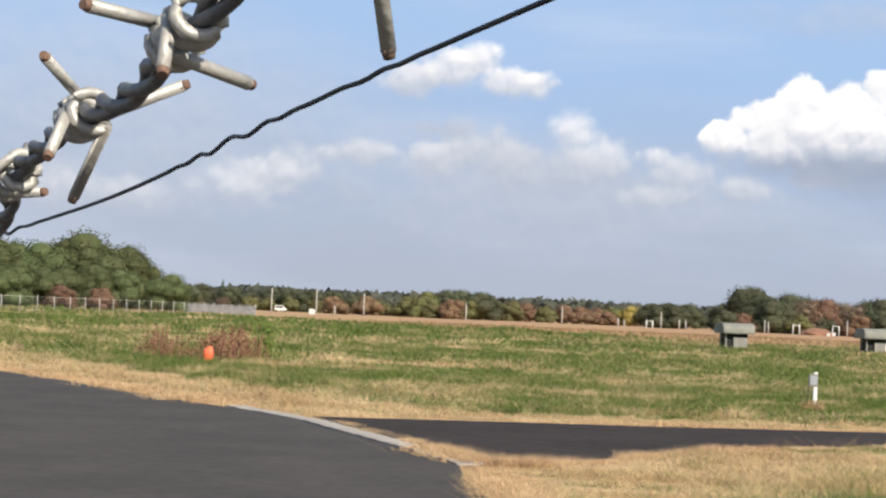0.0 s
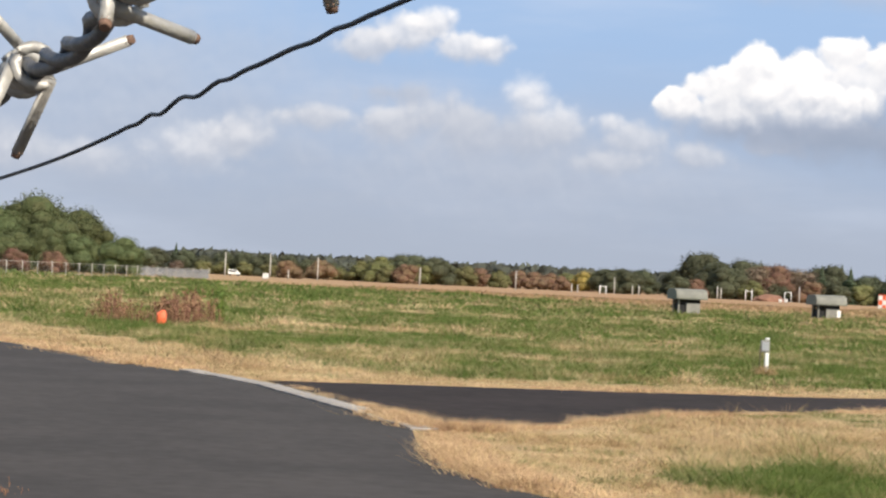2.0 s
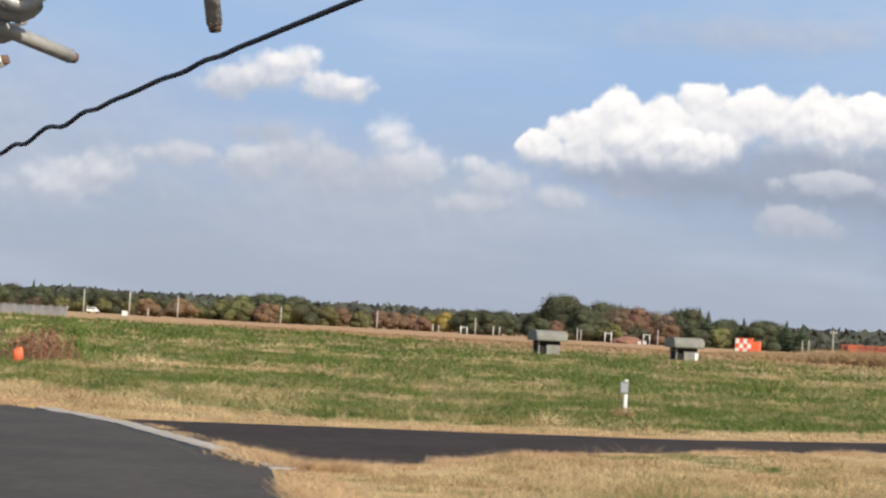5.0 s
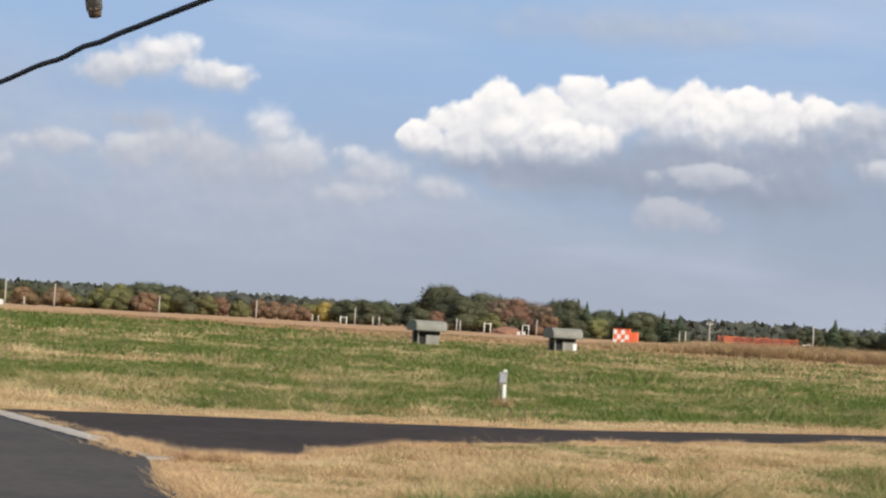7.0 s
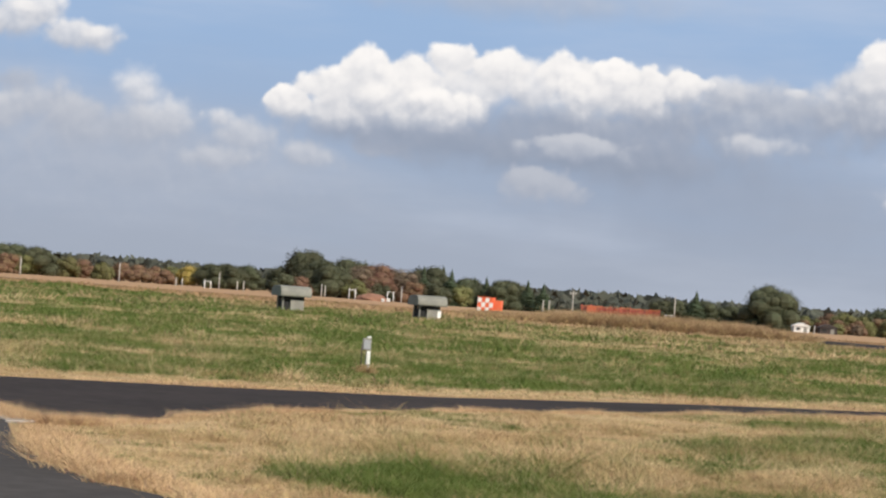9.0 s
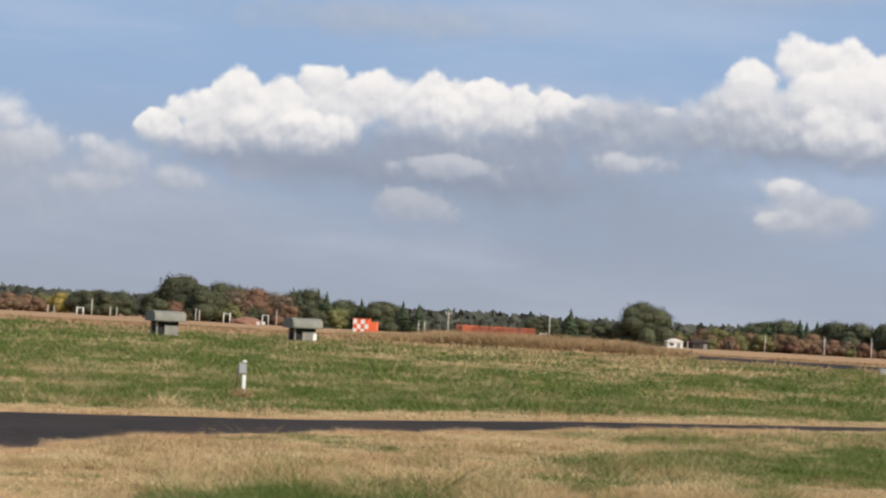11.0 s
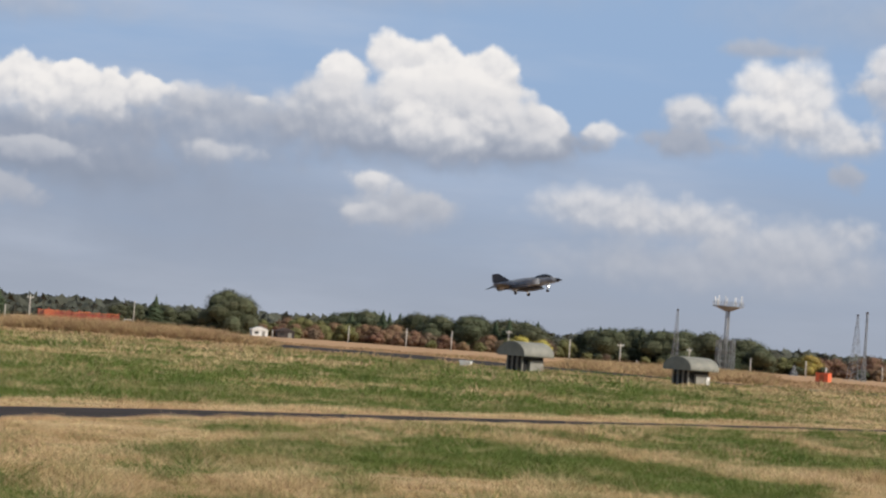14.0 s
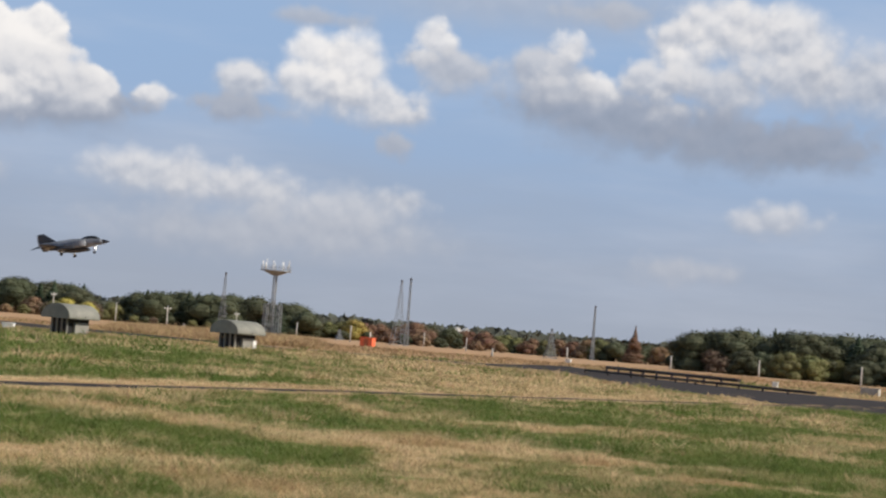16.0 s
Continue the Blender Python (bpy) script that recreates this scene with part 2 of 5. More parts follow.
tone, cover = None, None
for name, puffs, crisp, foot, most, lumps, grow in (
        ("high_haze", HIGH_HAZE, 1.0, 1.0, 0.62, 0.5, 1.1), ("streaks", STREAK_CLOUDS, 0.7, 1.0, 0.8, 0.8, 1.35), ("left", LEFT_CLOUDS, 0.8, 1.0, 0.72, 0.8, 1.4), ("low", LOW_CLOUDS, 0.7, 1.0, 0.78, 0.9, 1.4),
        ("small", SMALL_CLOUDS, 0.5, 0.8, 0.86, 0.9, 1.15), ("belly", BANK_BELLY, 0.8, 1.0, 0.85, 0.6, 1.1), ("link", LINK_CLOUDS, 0.6, 1.0, 0.74, 0.9, 1.2), ("tops", BANK_TOPS, 0.22, 0.8, 0.98, 0.72, 1.05),
        ("front", BANK_FRONT, 0.4, 1.0, 0.9, 0.9, 1.12), ("tall_back", TALL_BACK, 0.24, 0.9, 0.97, 0.65, 1.08), ("tall_front", TALL_FRONT, 0.45, 1.0, 0.9, 0.9, 1.12),
        ("middle", MIDDLE_CLOUDS, 0.5, 0.95, 0.9, 0.85, 1.15), ("right_back", RIGHT_BACK, 0.5, 0.9, 0.9, 0.9, 1.12), ("right_front", RIGHT_FRONT, 0.55, 1.0, 0.88, 0.9, 1.12)):
    for first in range(0, len(puffs), 4):
        bank = wt.nodes.new("ShaderNodeGroup")
        bank.node_tree = pile(name, puffs[first:first + 4], crisp, foot, most, lumps, grow)
        for k, src in enumerate((spot, bump_here, relief, tone, cover)):
            if src is not None:
                link(wt, src, bank.inputs[k])
        tone, cover = bank.outputs[0], bank.outputs[1]
ramp = wt.nodes.new("ShaderNodeValToRGB")
steps = ((0.0, (0.25, 0.295, 0.385)), (0.25, (0.35, 0.39, 0.48)), (0.5, (0.51, 0.535, 0.60)), (0.75, (0.75, 0.745, 0.765)), (1.0, (0.99, 0.955, 0.925)))
while len(ramp.color_ramp.elements) < len(steps):
    ramp.color_ramp.elements.new(0.5)
for el, (p, c) in zip(ramp.color_ramp.elements, steps):
    el.position, el.color = p, (*c, 1)
link(wt, math_node(wt, "DIVIDE", tone, math_node(wt, "MAXIMUM", cover, 0.001)), ramp.inputs[0])
col = mix_col(wt, cover, col, ramp.outputs[0])
bg = wt.nodes.new("ShaderNodeBackground")
link(wt, col, bg.inputs[0])
wo = wt.nodes.new("ShaderNodeOutputWorld")
link(wt, bg.outputs[0], wo.inputs[0])
world.cycles.sampling_method = "MANUAL"
world.cycles.sample_map_resolution = 512

sun = new("sun", bpy.data.lights.new("sun", "SUN"))
sun.data.energy, sun.data.angle, sun.data.color = 4.7, radians(0.6), (1.0, 0.93, 0.82)
sa, se = radians(SUN_AZ), radians(SUN_EL)
sun.matrix_world = look((60 * math.sin(sa) * math.cos(se), 60 * math.cos(sa) * math.cos(se), 60 * math.sin(se)), (0, 0, 0))

# ---- materials ----


def material(name, base, other=None, scale=4.0, rough=0.8, metal=0.0, bump=0.15, spread=0.25, detail=6, island=0.0, gloss=0.5):
    """A procedural surface: two colours mixed by noise at two sizes, with wear in the gloss and fine relief."""
    m = bpy.data.materials.new(name)
    m.use_nodes = True
    t = m.node_tree
    b = t.nodes["Principled BSDF"]
    geo = t.nodes.new("ShaderNodeTexCoord")
    co = geo.outputs["Object"]
    other = other or tuple(c * (1 - spread) for c in base)
    big = fractal(t, co, scale, detail)
    small = fractal(t, co, scale * 9, 3)
    f = math_node(t, "ADD", math_node(t, "MULTIPLY", big.outputs[0], 0.65), math_node(t, "MULTIPLY", small.outputs[0], 0.35))
    c = mix_col(t, smooth(t, f, 0.34, 0.66), base, other)
    if island:
        g = t.nodes.new("ShaderNodeNewGeometry")
        hsv = t.nodes.new("ShaderNodeHueSaturation")
        link(t, c, hsv.inputs["Color"])
        link(t, math_node(t, "MULTIPLY_ADD", g.outputs["Random Per Island"], 2 * island, 1 - island), hsv.inputs["Value"])
        link(t, math_node(t, "MULTIPLY_ADD", g.outputs["Random Per Island"], 0.04, 0.48), hsv.inputs["Hue"])
        c = hsv.outputs[0]
    link(t, c, b.inputs["Base Color"])
    link(t, math_node(t, "MULTIPLY_ADD", small.outputs[0], 0.2, rough - 0.1, clamp=True), b.inputs["Roughness"])
    b.inputs["Metallic"].default_value = metal
    b.inputs["Specular IOR Level"].default_value = gloss
    if bump:
        bn = t.nodes.new("ShaderNodeBump")
        bn.inputs["Strength"].default_value, bn.inputs["Distance"].default_value = bump, 0.02
        link(t, small.outputs[0], bn.inputs["Height"])
        link(t, bn.outputs[0], b.inputs["Normal"])
    return m


def foliage(name, base, other, scale=0.35, value=0.1):
    """Leaves: colour drifts over the crown and from leaf clump to leaf clump, some light passes through."""
    m = material(name, base, other, scale=scale, rough=0.75, bump=0, island=value)
    t = m.node_tree
    b = t.nodes["Principled BSDF"]
    info = t.nodes.new("ShaderNodeObjectInfo")
    hsv = t.nodes.new("ShaderNodeHueSaturation")
    src = b.inputs["Base Color"].links[0].from_socket
    link(t, src, hsv.inputs["Color"])
    link(t, math_node(t, "MULTIPLY_ADD", info.outputs["Random"], 0.36, 0.82), hsv.inputs["Value"])
    link(t, math_node(t, "MULTIPLY_ADD", info.outputs["Random"], 0.03, 0.485), hsv.inputs["Hue"])
    link(t, hsv.outputs[0], b.inputs["Base Color"])
    b.inputs["Specular IOR Level"].default_value = 0.2
    return m


M_ASPHALT = material("asphalt", (0.082, 0.073, 0.067), (0.060, 0.054, 0.050), scale=0.5, rough=0.9, bump=0.3, gloss=0.12)
M_ASPHALT_DARK = material("dark_asphalt", (0.050, 0.040, 0.036), (0.034, 0.028, 0.025), scale=0.4, rough=0.9, bump=0.3, gloss=0.1)
M_CONCRETE = material("concrete", (0.42, 0.39, 0.34), (0.30, 0.28, 0.25), scale=1.5, rough=0.9)
M_KERB = material("worn_kerb_concrete", (0.41, 0.375, 0.33), (0.28, 0.245, 0.21), scale=2.0, rough=0.92)
M_HOOD = material("grey_green_painted_steel", (0.24, 0.235, 0.195), (0.17, 0.168, 0.142), scale=1.2, rough=0.7)
M_HUT = material("grey_concrete_block", (0.28, 0.27, 0.235), (0.21, 0.20, 0.175), scale=1.6, rough=0.9)
# Near-black put in for the shade inside openings; also for window panes.
M_DARK = material("shade_and_window_black", (0.02, 0.02, 0.02), scale=2, rough=0.9)
M_WHITE = material("white_paint", (0.80, 0.79, 0.76), (0.68, 0.67, 0.62), scale=3, rough=0.6)
M_POLE = material("pale_concrete_pole", (0.50, 0.47, 0.42), (0.40, 0.37, 0.33), scale=0.8, rough=0.85)
M_STEEL = material("galvanised_steel", (0.42, 0.43, 0.44), (0.34, 0.35, 0.36), scale=3, rough=0.55, metal=0.6)
M_MAST = material("grey_mast_paint", (0.27, 0.28, 0.29), (0.21, 0.22, 0.23), scale=1, rough=0.6, metal=0.2)
# One zinc in two tones: strands darkened for shadow, barbs lightened for sunlight.
M_WIRE = material("shaded_weathered_zinc", (0.18, 0.18, 0.18), (0.12, 0.122, 0.128), scale=60, rough=0.5, metal=0.35, bump=0.12)
M_BARB = material("lit_zinc_barb", (0.52, 0.50, 0.45), (0.33, 0.31, 0.28), scale=60, rough=0.5, metal=0.3, bump=0.1)
M_WIRE_DARK = material("dark_weathered_wire", (0.06, 0.065, 0.075), (0.035, 0.037, 0.043), scale=12, rough=0.6, metal=0.3, bump=0)
M_RUST = material("rusty_cut_end", (0.22, 0.13, 0.09), (0.15, 0.09, 0.06), scale=120, rough=0.9)
M_ORANGE = material("international_orange_paint", (0.80, 0.16, 0.06), (0.70, 0.13, 0.05), scale=0.8, rough=0.6)
M_NET = material("orange_red_netting", (0.50, 0.12, 0.06), (0.36, 0.09, 0.05), scale=0.6, rough=0.85, island=0.2)
M_RAIL = material("dark_brown_steel_rail", (0.06, 0.045, 0.04), (0.04, 0.03, 0.028), scale=0.6, rough=0.8)
M_BARK = material("bark", (0.12, 0.09, 0.065), (0.07, 0.055, 0.045), scale=1.5, rough=0.95, bump=0.6)
M_SOIL = material("reddish_soil", (0.30, 0.15, 0.09), (0.22, 0.11, 0.07), scale=0.2, rough=0.95)
M_DRY = material("dry_straw_grass", (0.80, 0.62, 0.36), (0.52, 0.35, 0.18), scale=0.5, rough=0.85, bump=0, island=0.09, gloss=0.1)
M_GREEN = material("green_grass_blades", (0.15, 0.235, 0.05), (0.25, 0.27, 0.08), scale=0.25, rough=0.75, bump=0, island=0.16, gloss=0.1)
M_FRINGE = material("withered_reddish_straw", (0.80, 0.58, 0.34), (0.58, 0.37, 0.205), scale=0.9, rough=0.9, bump=0, island=0.2, gloss=0.1)
M_REED = material("brown_tall_grass", (0.58, 0.41, 0.22), (0.36, 0.23, 0.12), scale=0.1, rough=0.9, bump=0, island=0.15, gloss=0.1)
M_WEED = material("rusty_dead_weed", (0.30, 0.155, 0.09), (0.20, 0.10, 0.06), scale=1.5, rough=0.9, bump=0, island=0.3)

# turf blades run from straw to green by the share of green that each tuft carries
t = M_DRY.node_tree
share = t.nodes.new("ShaderNodeAttribute")
share.attribute_name = "green"
place = t.nodes.new("ShaderNodeTexCoord")
leafy = mix_col(t, fractal(t, place.outputs["Object"], 0.5, 5).outputs[0], (0.060, 0.125, 0.026), (0.225, 0.25, 0.07))
pb = t.nodes["Principled BSDF"]
straw = pb.inputs["Base Color"].links[0].from_socket
# thin blades pass light on: their shading follows the turf's surface more than each blade's own side


def turf_shading(mat, own=0.75):
    tree_ = mat.node_tree
    geo_ = tree_.nodes.new("ShaderNodeNewGeometry")
    side = vec_node(tree_, "MULTIPLY", geo_.outputs["Normal"], (own, own, own))
    link(tree_, vec_node(tree_, "NORMALIZE", vec_node(tree_, "ADD", side, (0.0, 0.0, 0.85))), tree_.nodes["Principled BSDF"].inputs["Normal"])


for blade_mat in (M_DRY, M_FRINGE, M_REED, M_GREEN):
    turf_shading(blade_mat)


def let_light_through(mat, amount=0.38):
    tree_ = mat.node_tree
    front, back, both = tree_.nodes["Principled BSDF"], tree_.nodes.new("ShaderNodeBsdfTranslucent"), tree_.nodes.new("ShaderNodeMixShader")
    link(tree_, front.inputs["Base Color"].links[0].from_socket, back.inputs["Color"])
    both.inputs[0].default_value = amount
    link(tree_, front.outputs[0], both.inputs[1])
    link(tree_, back.outputs[0], both.inputs[2])
    link(tree_, both.outputs[0], tree_.nodes["Material Output"].inputs["Surface"])


rust = t.nodes.new("ShaderNodeAttribute")
rust.attribute_name = "rust"
straw = mix_col(t, rust.outputs["Fac"], straw, mix_col(t, fractal(t, place.outputs["Object"], 0.3, 4).outputs[0], (0.38, 0.23, 0.125), (0.50, 0.33, 0.18)))
link(t, mix_col(t, share.outputs["Fac"], straw, leafy), pb.inputs["Base Color"])
for blade_mat in (M_DRY, M_FRINGE, M_REED, M_GREEN):
    let_light_through(blade_mat)

L_GREEN = foliage("sunlit_green_leaves", (0.092, 0.106, 0.042), (0.066, 0.08, 0.033))
L_DARK = foliage("dark_green_leaves", (0.078, 0.082, 0.044), (0.055, 0.062, 0.034))
L_OLIVE = foliage("olive_leaves", (0.14, 0.13, 0.05), (0.095, 0.1, 0.04))
L_RUST = foliage("rust_autumn_leaves", (0.185, 0.105, 0.062), (0.125, 0.085, 0.052))
L_BROWN = foliage("brown_bare_twigs", (0.20, 0.15, 0.10), (0.14, 0.105, 0.07))
L_YELLOW = foliage("yellow_autumn_leaves", (0.36, 0.29, 0.07), (0.26, 0.22, 0.06))
L_PINE = foliage("dark_conifer_needles", (0.055, 0.072, 0.038), (0.04, 0.054, 0.03))

# ---- helpers for shapes ----


def at(bearing_deg, r, z=0.0):
    """A place at a compass bearing (degrees to the right of straight ahead) and a range from the camera's foot."""
    a = radians(bearing_deg)
    return Vector((r * math.sin(a), r * math.cos(a), z))


def rise_of(el, r):
    """Height above the ground of what stands el degrees above the level line at range r."""
    return EYE + r * math.tan(radians(el))


def thing(name, m, label, category, group="", kind=""):
    ob = new(name)
    ob.empty_display_size = 0.2
    ob.matrix_basis = m
    return tagged(ob, label, category, group, kind)


def part(name, bm, mat, parent, label=""):
    me = bpy.data.meshes.new(name)
    bm.to_mesh(me)
    bm.free()
    return part_mesh(name, me, mat, parent, label)


def part_mesh(name, me, mat, parent, label=""):
    if not me.materials:
        me.materials.append(mat)
    ob = new(name, me)
    ob.parent = parent
    if label:
        tagged(ob, label)
    return ob


def solo(name, bm, mat, label, category, group="", kind="", m=None):
    me = bpy.data.meshes.new(name)
    bm.to_mesh(me)
    bm.free()
    me.materials.append(mat)
    ob = new(name, me)
    if m is not None:
        ob.matrix_basis = m
    return tagged(ob, label, category, group, kind)


def add_box(bm, lo, hi, bevel=0.0):
    lo, hi = Vector(lo), Vector(hi)
    r = bmesh.ops.create_cube(bm, size=1.0, matrix=Matrix.Translation((lo + hi) / 2) @ Matrix.Diagonal((*(hi - lo), 1)))
    if bevel:
        edges = list({e for v in r["verts"] for e in v.link_edges})
        bmesh.ops.bevel(bm, geom=edges, offset=bevel, segments=2, affect="EDGES", profile=0.5)
    return bm


def add_tube(bm, pts, radius, sides=8, cap=True):
    """A round bar along a line of points; radius may be a number or one for each point."""
    pts = [Vector(p) for p in pts]
    rad = radius if isinstance(radius, (list, tuple)) else [radius] * len(pts)
    rings, up = [], Vector((0.13, 0.21, 0.97))
    for k, p in enumerate(pts):
        d = (pts[min(k + 1, len(pts) - 1)] - pts[max(k - 1, 0)]).normalized()
        a = d.cross(up if abs(d.dot(up)) < 0.95 else Vector((1, 0, 0))).normalized()
        b = d.cross(a)
        rings.append([bm.verts.new(p + (a * math.cos(q) + b * math.sin(q)) * rad[k]) for q in (2 * math.pi * s / sides for s in range(sides))])
    for r0, r1 in zip(rings, rings[1:]):
        for s in range(sides):
            f = bm.faces.new((r0[s], r0[(s + 1) % sides], r1[(s + 1) % sides], r1[s]))
            f.smooth = sides > 5
    if cap:
        bm.faces.new(list(reversed(rings[0])))
        bm.faces.new(rings[-1])
    bmesh.ops.recalc_face_normals(bm, faces=bm.faces)
    return bm


def add_loft(bm, rings, smooth_faces=True):
    vs = [[bm.verts.new(p) for p in r] for r in rings]
    n = len(vs[0])
    for a, b in zip(vs, vs[1:]):
        for s in range(n):
            f = bm.faces.new((a[s], a[(s + 1) % n], b[(s + 1) % n], b[s]))
            f.smooth = smooth_faces
    bm.faces.new(list(reversed(vs[0])))
    bm.faces.new(vs[-1])
    bmesh.ops.recalc_face_normals(bm, faces=bm.faces)
    return bm


def add_prism(bm, outline, z0, z1):
    """An upright slab over a flat outline."""
    lo = [bm.verts.new((x, y, z0)) for x, y in outline]
    hi = [bm.verts.new((x, y, z1)) for x, y in outline]
    n = len(lo)
    bm.faces.new(hi)
    bm.faces.new(list(reversed(lo)))
    for s in range(n):
        bm.faces.new((lo[s], lo[(s + 1) % n], hi[(s + 1) % n], hi[s]))
    bmesh.ops.recalc_face_normals(bm, faces=bm.faces)
    return bm


def raw_mesh(name, verts, faces_n, mat):
    """A mesh of loose triangles (or quads) from an array of corners, faces_n corners to a face."""
    verts = np.ascontiguousarray(verts, dtype=np.float32).reshape(-1, 3)
    n = len(verts) // faces_n
    me = bpy.data.meshes.new(name)
    me.vertices.add(len(verts))
    me.vertices.foreach_set("co", verts.ravel())
    me.loops.add(len(verts))
    me.loops.foreach_set("vertex_index", np.arange(len(verts), dtype=np.int32))
    me.polygons.add(n)
    me.polygons.foreach_set("loop_start", np.arange(0, len(verts), faces_n, dtype=np.int32))
    me.update(calc_edges=True)
    me.materials.append(mat)
    return me


def lattice_noise(x, y, cell, seed):
    """Smooth noise from 0 to 1 over the plane."""
    rs = np.random.RandomState(seed)
    g = rs.rand(256, 256)
    u, v = x / cell, y / cell
    i, j = np.floor(u).astype(int), np.floor(v).astype(int)
    fu, fv = u - i, v - j
    fu, fv = fu * fu * (3 - 2 * fu), fv * fv * (3 - 2 * fv)
    a, b, c, d = g[i % 256, j % 256], g[(i + 1) % 256, j % 256], g[i % 256, (j + 1) % 256], g[(i + 1) % 256, (j + 1) % 256]
    return (a * (1 - fu) + b * fu) * (1 - fv) + (c * (1 - fu) + d * fu) * fv


def patches(x, y, cell, seed):
    return 0.55 * lattice_noise(x, y, cell, seed) + 0.3 * lattice_noise(x, y, cell / 2.3, seed + 1) + 0.15 * lattice_noise(x, y, cell / 5.1, seed + 2)


# ---- plan of the ground: roads ----
ROAD_EDGE = [(-34.0, 92.0), (-22.0, 70.0), (-15.4, 58.2), (-11.0, 48.6), (-7.95, 43.2), (-5.3, 38.2), (-3.62, 35.0), (-2.2, 32.1), (-1.26, 29.1), (-0.34, 26.1), (0.3, 23.9),
             (0.34, 21.8), (0.62, 19.2), (1.05, 17.7), (1.55, 16.7), (2.6, 14.0), (3.6, 9.0), (4.0, 2.0), (4.0, -30.0)]
ROAD_BACK = [(-9.0, -30.0), (-8.5, 4.0), (-5.2, 12.0), (-3.9, 16.2), (-6.5, 23.0), (-12.0, 36.0), (-19.0, 51.0), (-27.0, 66.0), (-44.0, 96.0)]
SIDE_FAR = [(-2.0, 33.3), (0.3, 33.95), (4.2, 34.95), (8.0, 36.1), (14.5, 40.0), (22.5, 43.4), (28.0, 45.6), (39.0, 50.6), (55.0, 56.8), (79.0, 66.5), (110.0, 79.0)]
SIDE_NEAR = [(110.0, 76.5), (79.0, 65.2), (55.0, 55.5), (39.0, 49.3), (28.0, 44.2), (21.5, 41.3), (14.8, 37.6), (10.9, 34.4), (7.5, 32.2), (4.5, 29.6), (2.6, 26.9), (1.3, 24.3), (0.75, 24.2)]
SIDE_ROAD = SIDE_FAR + SIDE_NEAR + [(0.16, 26.3), (-0.75, 29.2), (-1.7, 32.2)]
TAXIWAY = [at(23.0, 280), at(27.0, 268), at(29.3, 245), at(36, 196), at(41.5, 196), at(44.0, 262), at(46.6, 186), at(49.1, 164), at(53.0, 158), at(62.0, 150), at(62.0, 72), at(53.0, 97), at(50.7, 103), at(47.7, 117), at(45.9, 127), at(44.7, 150),
           at(44.0, 167), at(41.0, 175), at(36.0, 185), at(29.3, 184), at(26.8, 205), at(23.0, 216)]


def inside(x, y, outline):
    res = np.zeros(x.shape, bool)
    n = len(outline)
    for k in range(n):
        (x0, y0), (x1, y1) = outline[k][:2], outline[(k + 1) % n][:2]
        if y0 == y1:
            continue
        res ^= ((y0 > y) != (y1 > y)) & (x < (x1 - x0) * (y - y0) / (y1 - y0) + x0)
    return res


def away(x, y, line):
    """Distance from a line of points."""
    best = np.full(x.shape, 1e9)
    for (x0, y0), (x1, y1) in zip(line, line[1:]):
        dx, dy = x1 - x0, y1 - y0
        k = np.clip(((x - x0) * dx + (y - y0) * dy) / (dx * dx + dy * dy), 0, 1)
        best = np.minimum(best, np.hypot(x - x0 - k * dx, y - y0 - k * dy))
    return best


def greenness(x, y):
    """How much of the grass is green at a place, 0 to 1."""
    r, a = np.hypot(x, y), np.degrees(np.arctan2(x, y))
    side = np.interp(x, [p[0] for p in SIDE_FAR], [p[1] for p in SIDE_FAR])
    beyond = y > side
    near = np.interp(a, [0, 10, 20, 28, 34, 50], [0.28, 0.32, 0.36, 0.46, 0.62, 0.62])
    near = near - np.interp(away(x, y, SIDE_NEAR), [2.0, 7.0], [0.35, 0.0]) * np.interp(a, [26, 33], [1.0, 0.0])
    far = np.interp(r, [35, 60, 110, 150, 200], [0.68, 0.72, 0.64, 0.46, 0.25])
    left = np.interp(r, [40, 60, 90, 130, 330], [0.4, 0.62, 0.58, 0.75, 0.8])
    far = far + np.clip(left - far, 0, 1) * np.interp(a, [0, 9], [1, 0])
    right = np.interp(r, [50, 80, 130], [0.25, 0.1, 0.03])
    g = np.where(beyond, far + (right - far) * np.interp(a, [33, 43], [0, 1]), near)
    n = np.where(beyond, 0.5 * patches(x, y, 11.0, 11) + 0.5 * patches(x, y, 2.6, 15), 0.7 * patches(x, y, 3.4, 21) + 0.3 * patches(x, y, 1.2, 25))
    g = g + (n - 0.5) * np.where(beyond, 2.2, 3.2)
    g = np.where(r > np.interp(a, [-15, 0, 10], [320, 280, 195]) + 80 * (n - 0.5), 0.0, g)
    g = np.where(away(x, y, SIDE_FAR) < 1.6 + 1.5 * n, 0.02, g)
    g = np.where(away(x, y, ROAD_EDGE[:11]) < 2.0 + 4.0 * n, 0.03, g)
    g = np.where((away(x, y, ROAD_EDGE[9:]) < 2.0) & ~beyond, 0.05, g)
    return np.clip(g, 0, 1)


def rustiness(x, y):
    """How red-brown the dry grass is: straw near the track, bare reddish ground far out."""
    r, a = np.hypot(x, y), np.degrees(np.arctan2(x, y))
    far = np.interp(r, [120, 210, 300], [0.0, 0.7, 1.0]) * np.interp(a, [-6, 0], [0.4, 1.0])
    return np.clip(far + 0.9 * (patches(x, y, 4.0, 71) - 0.5), 0, 1)


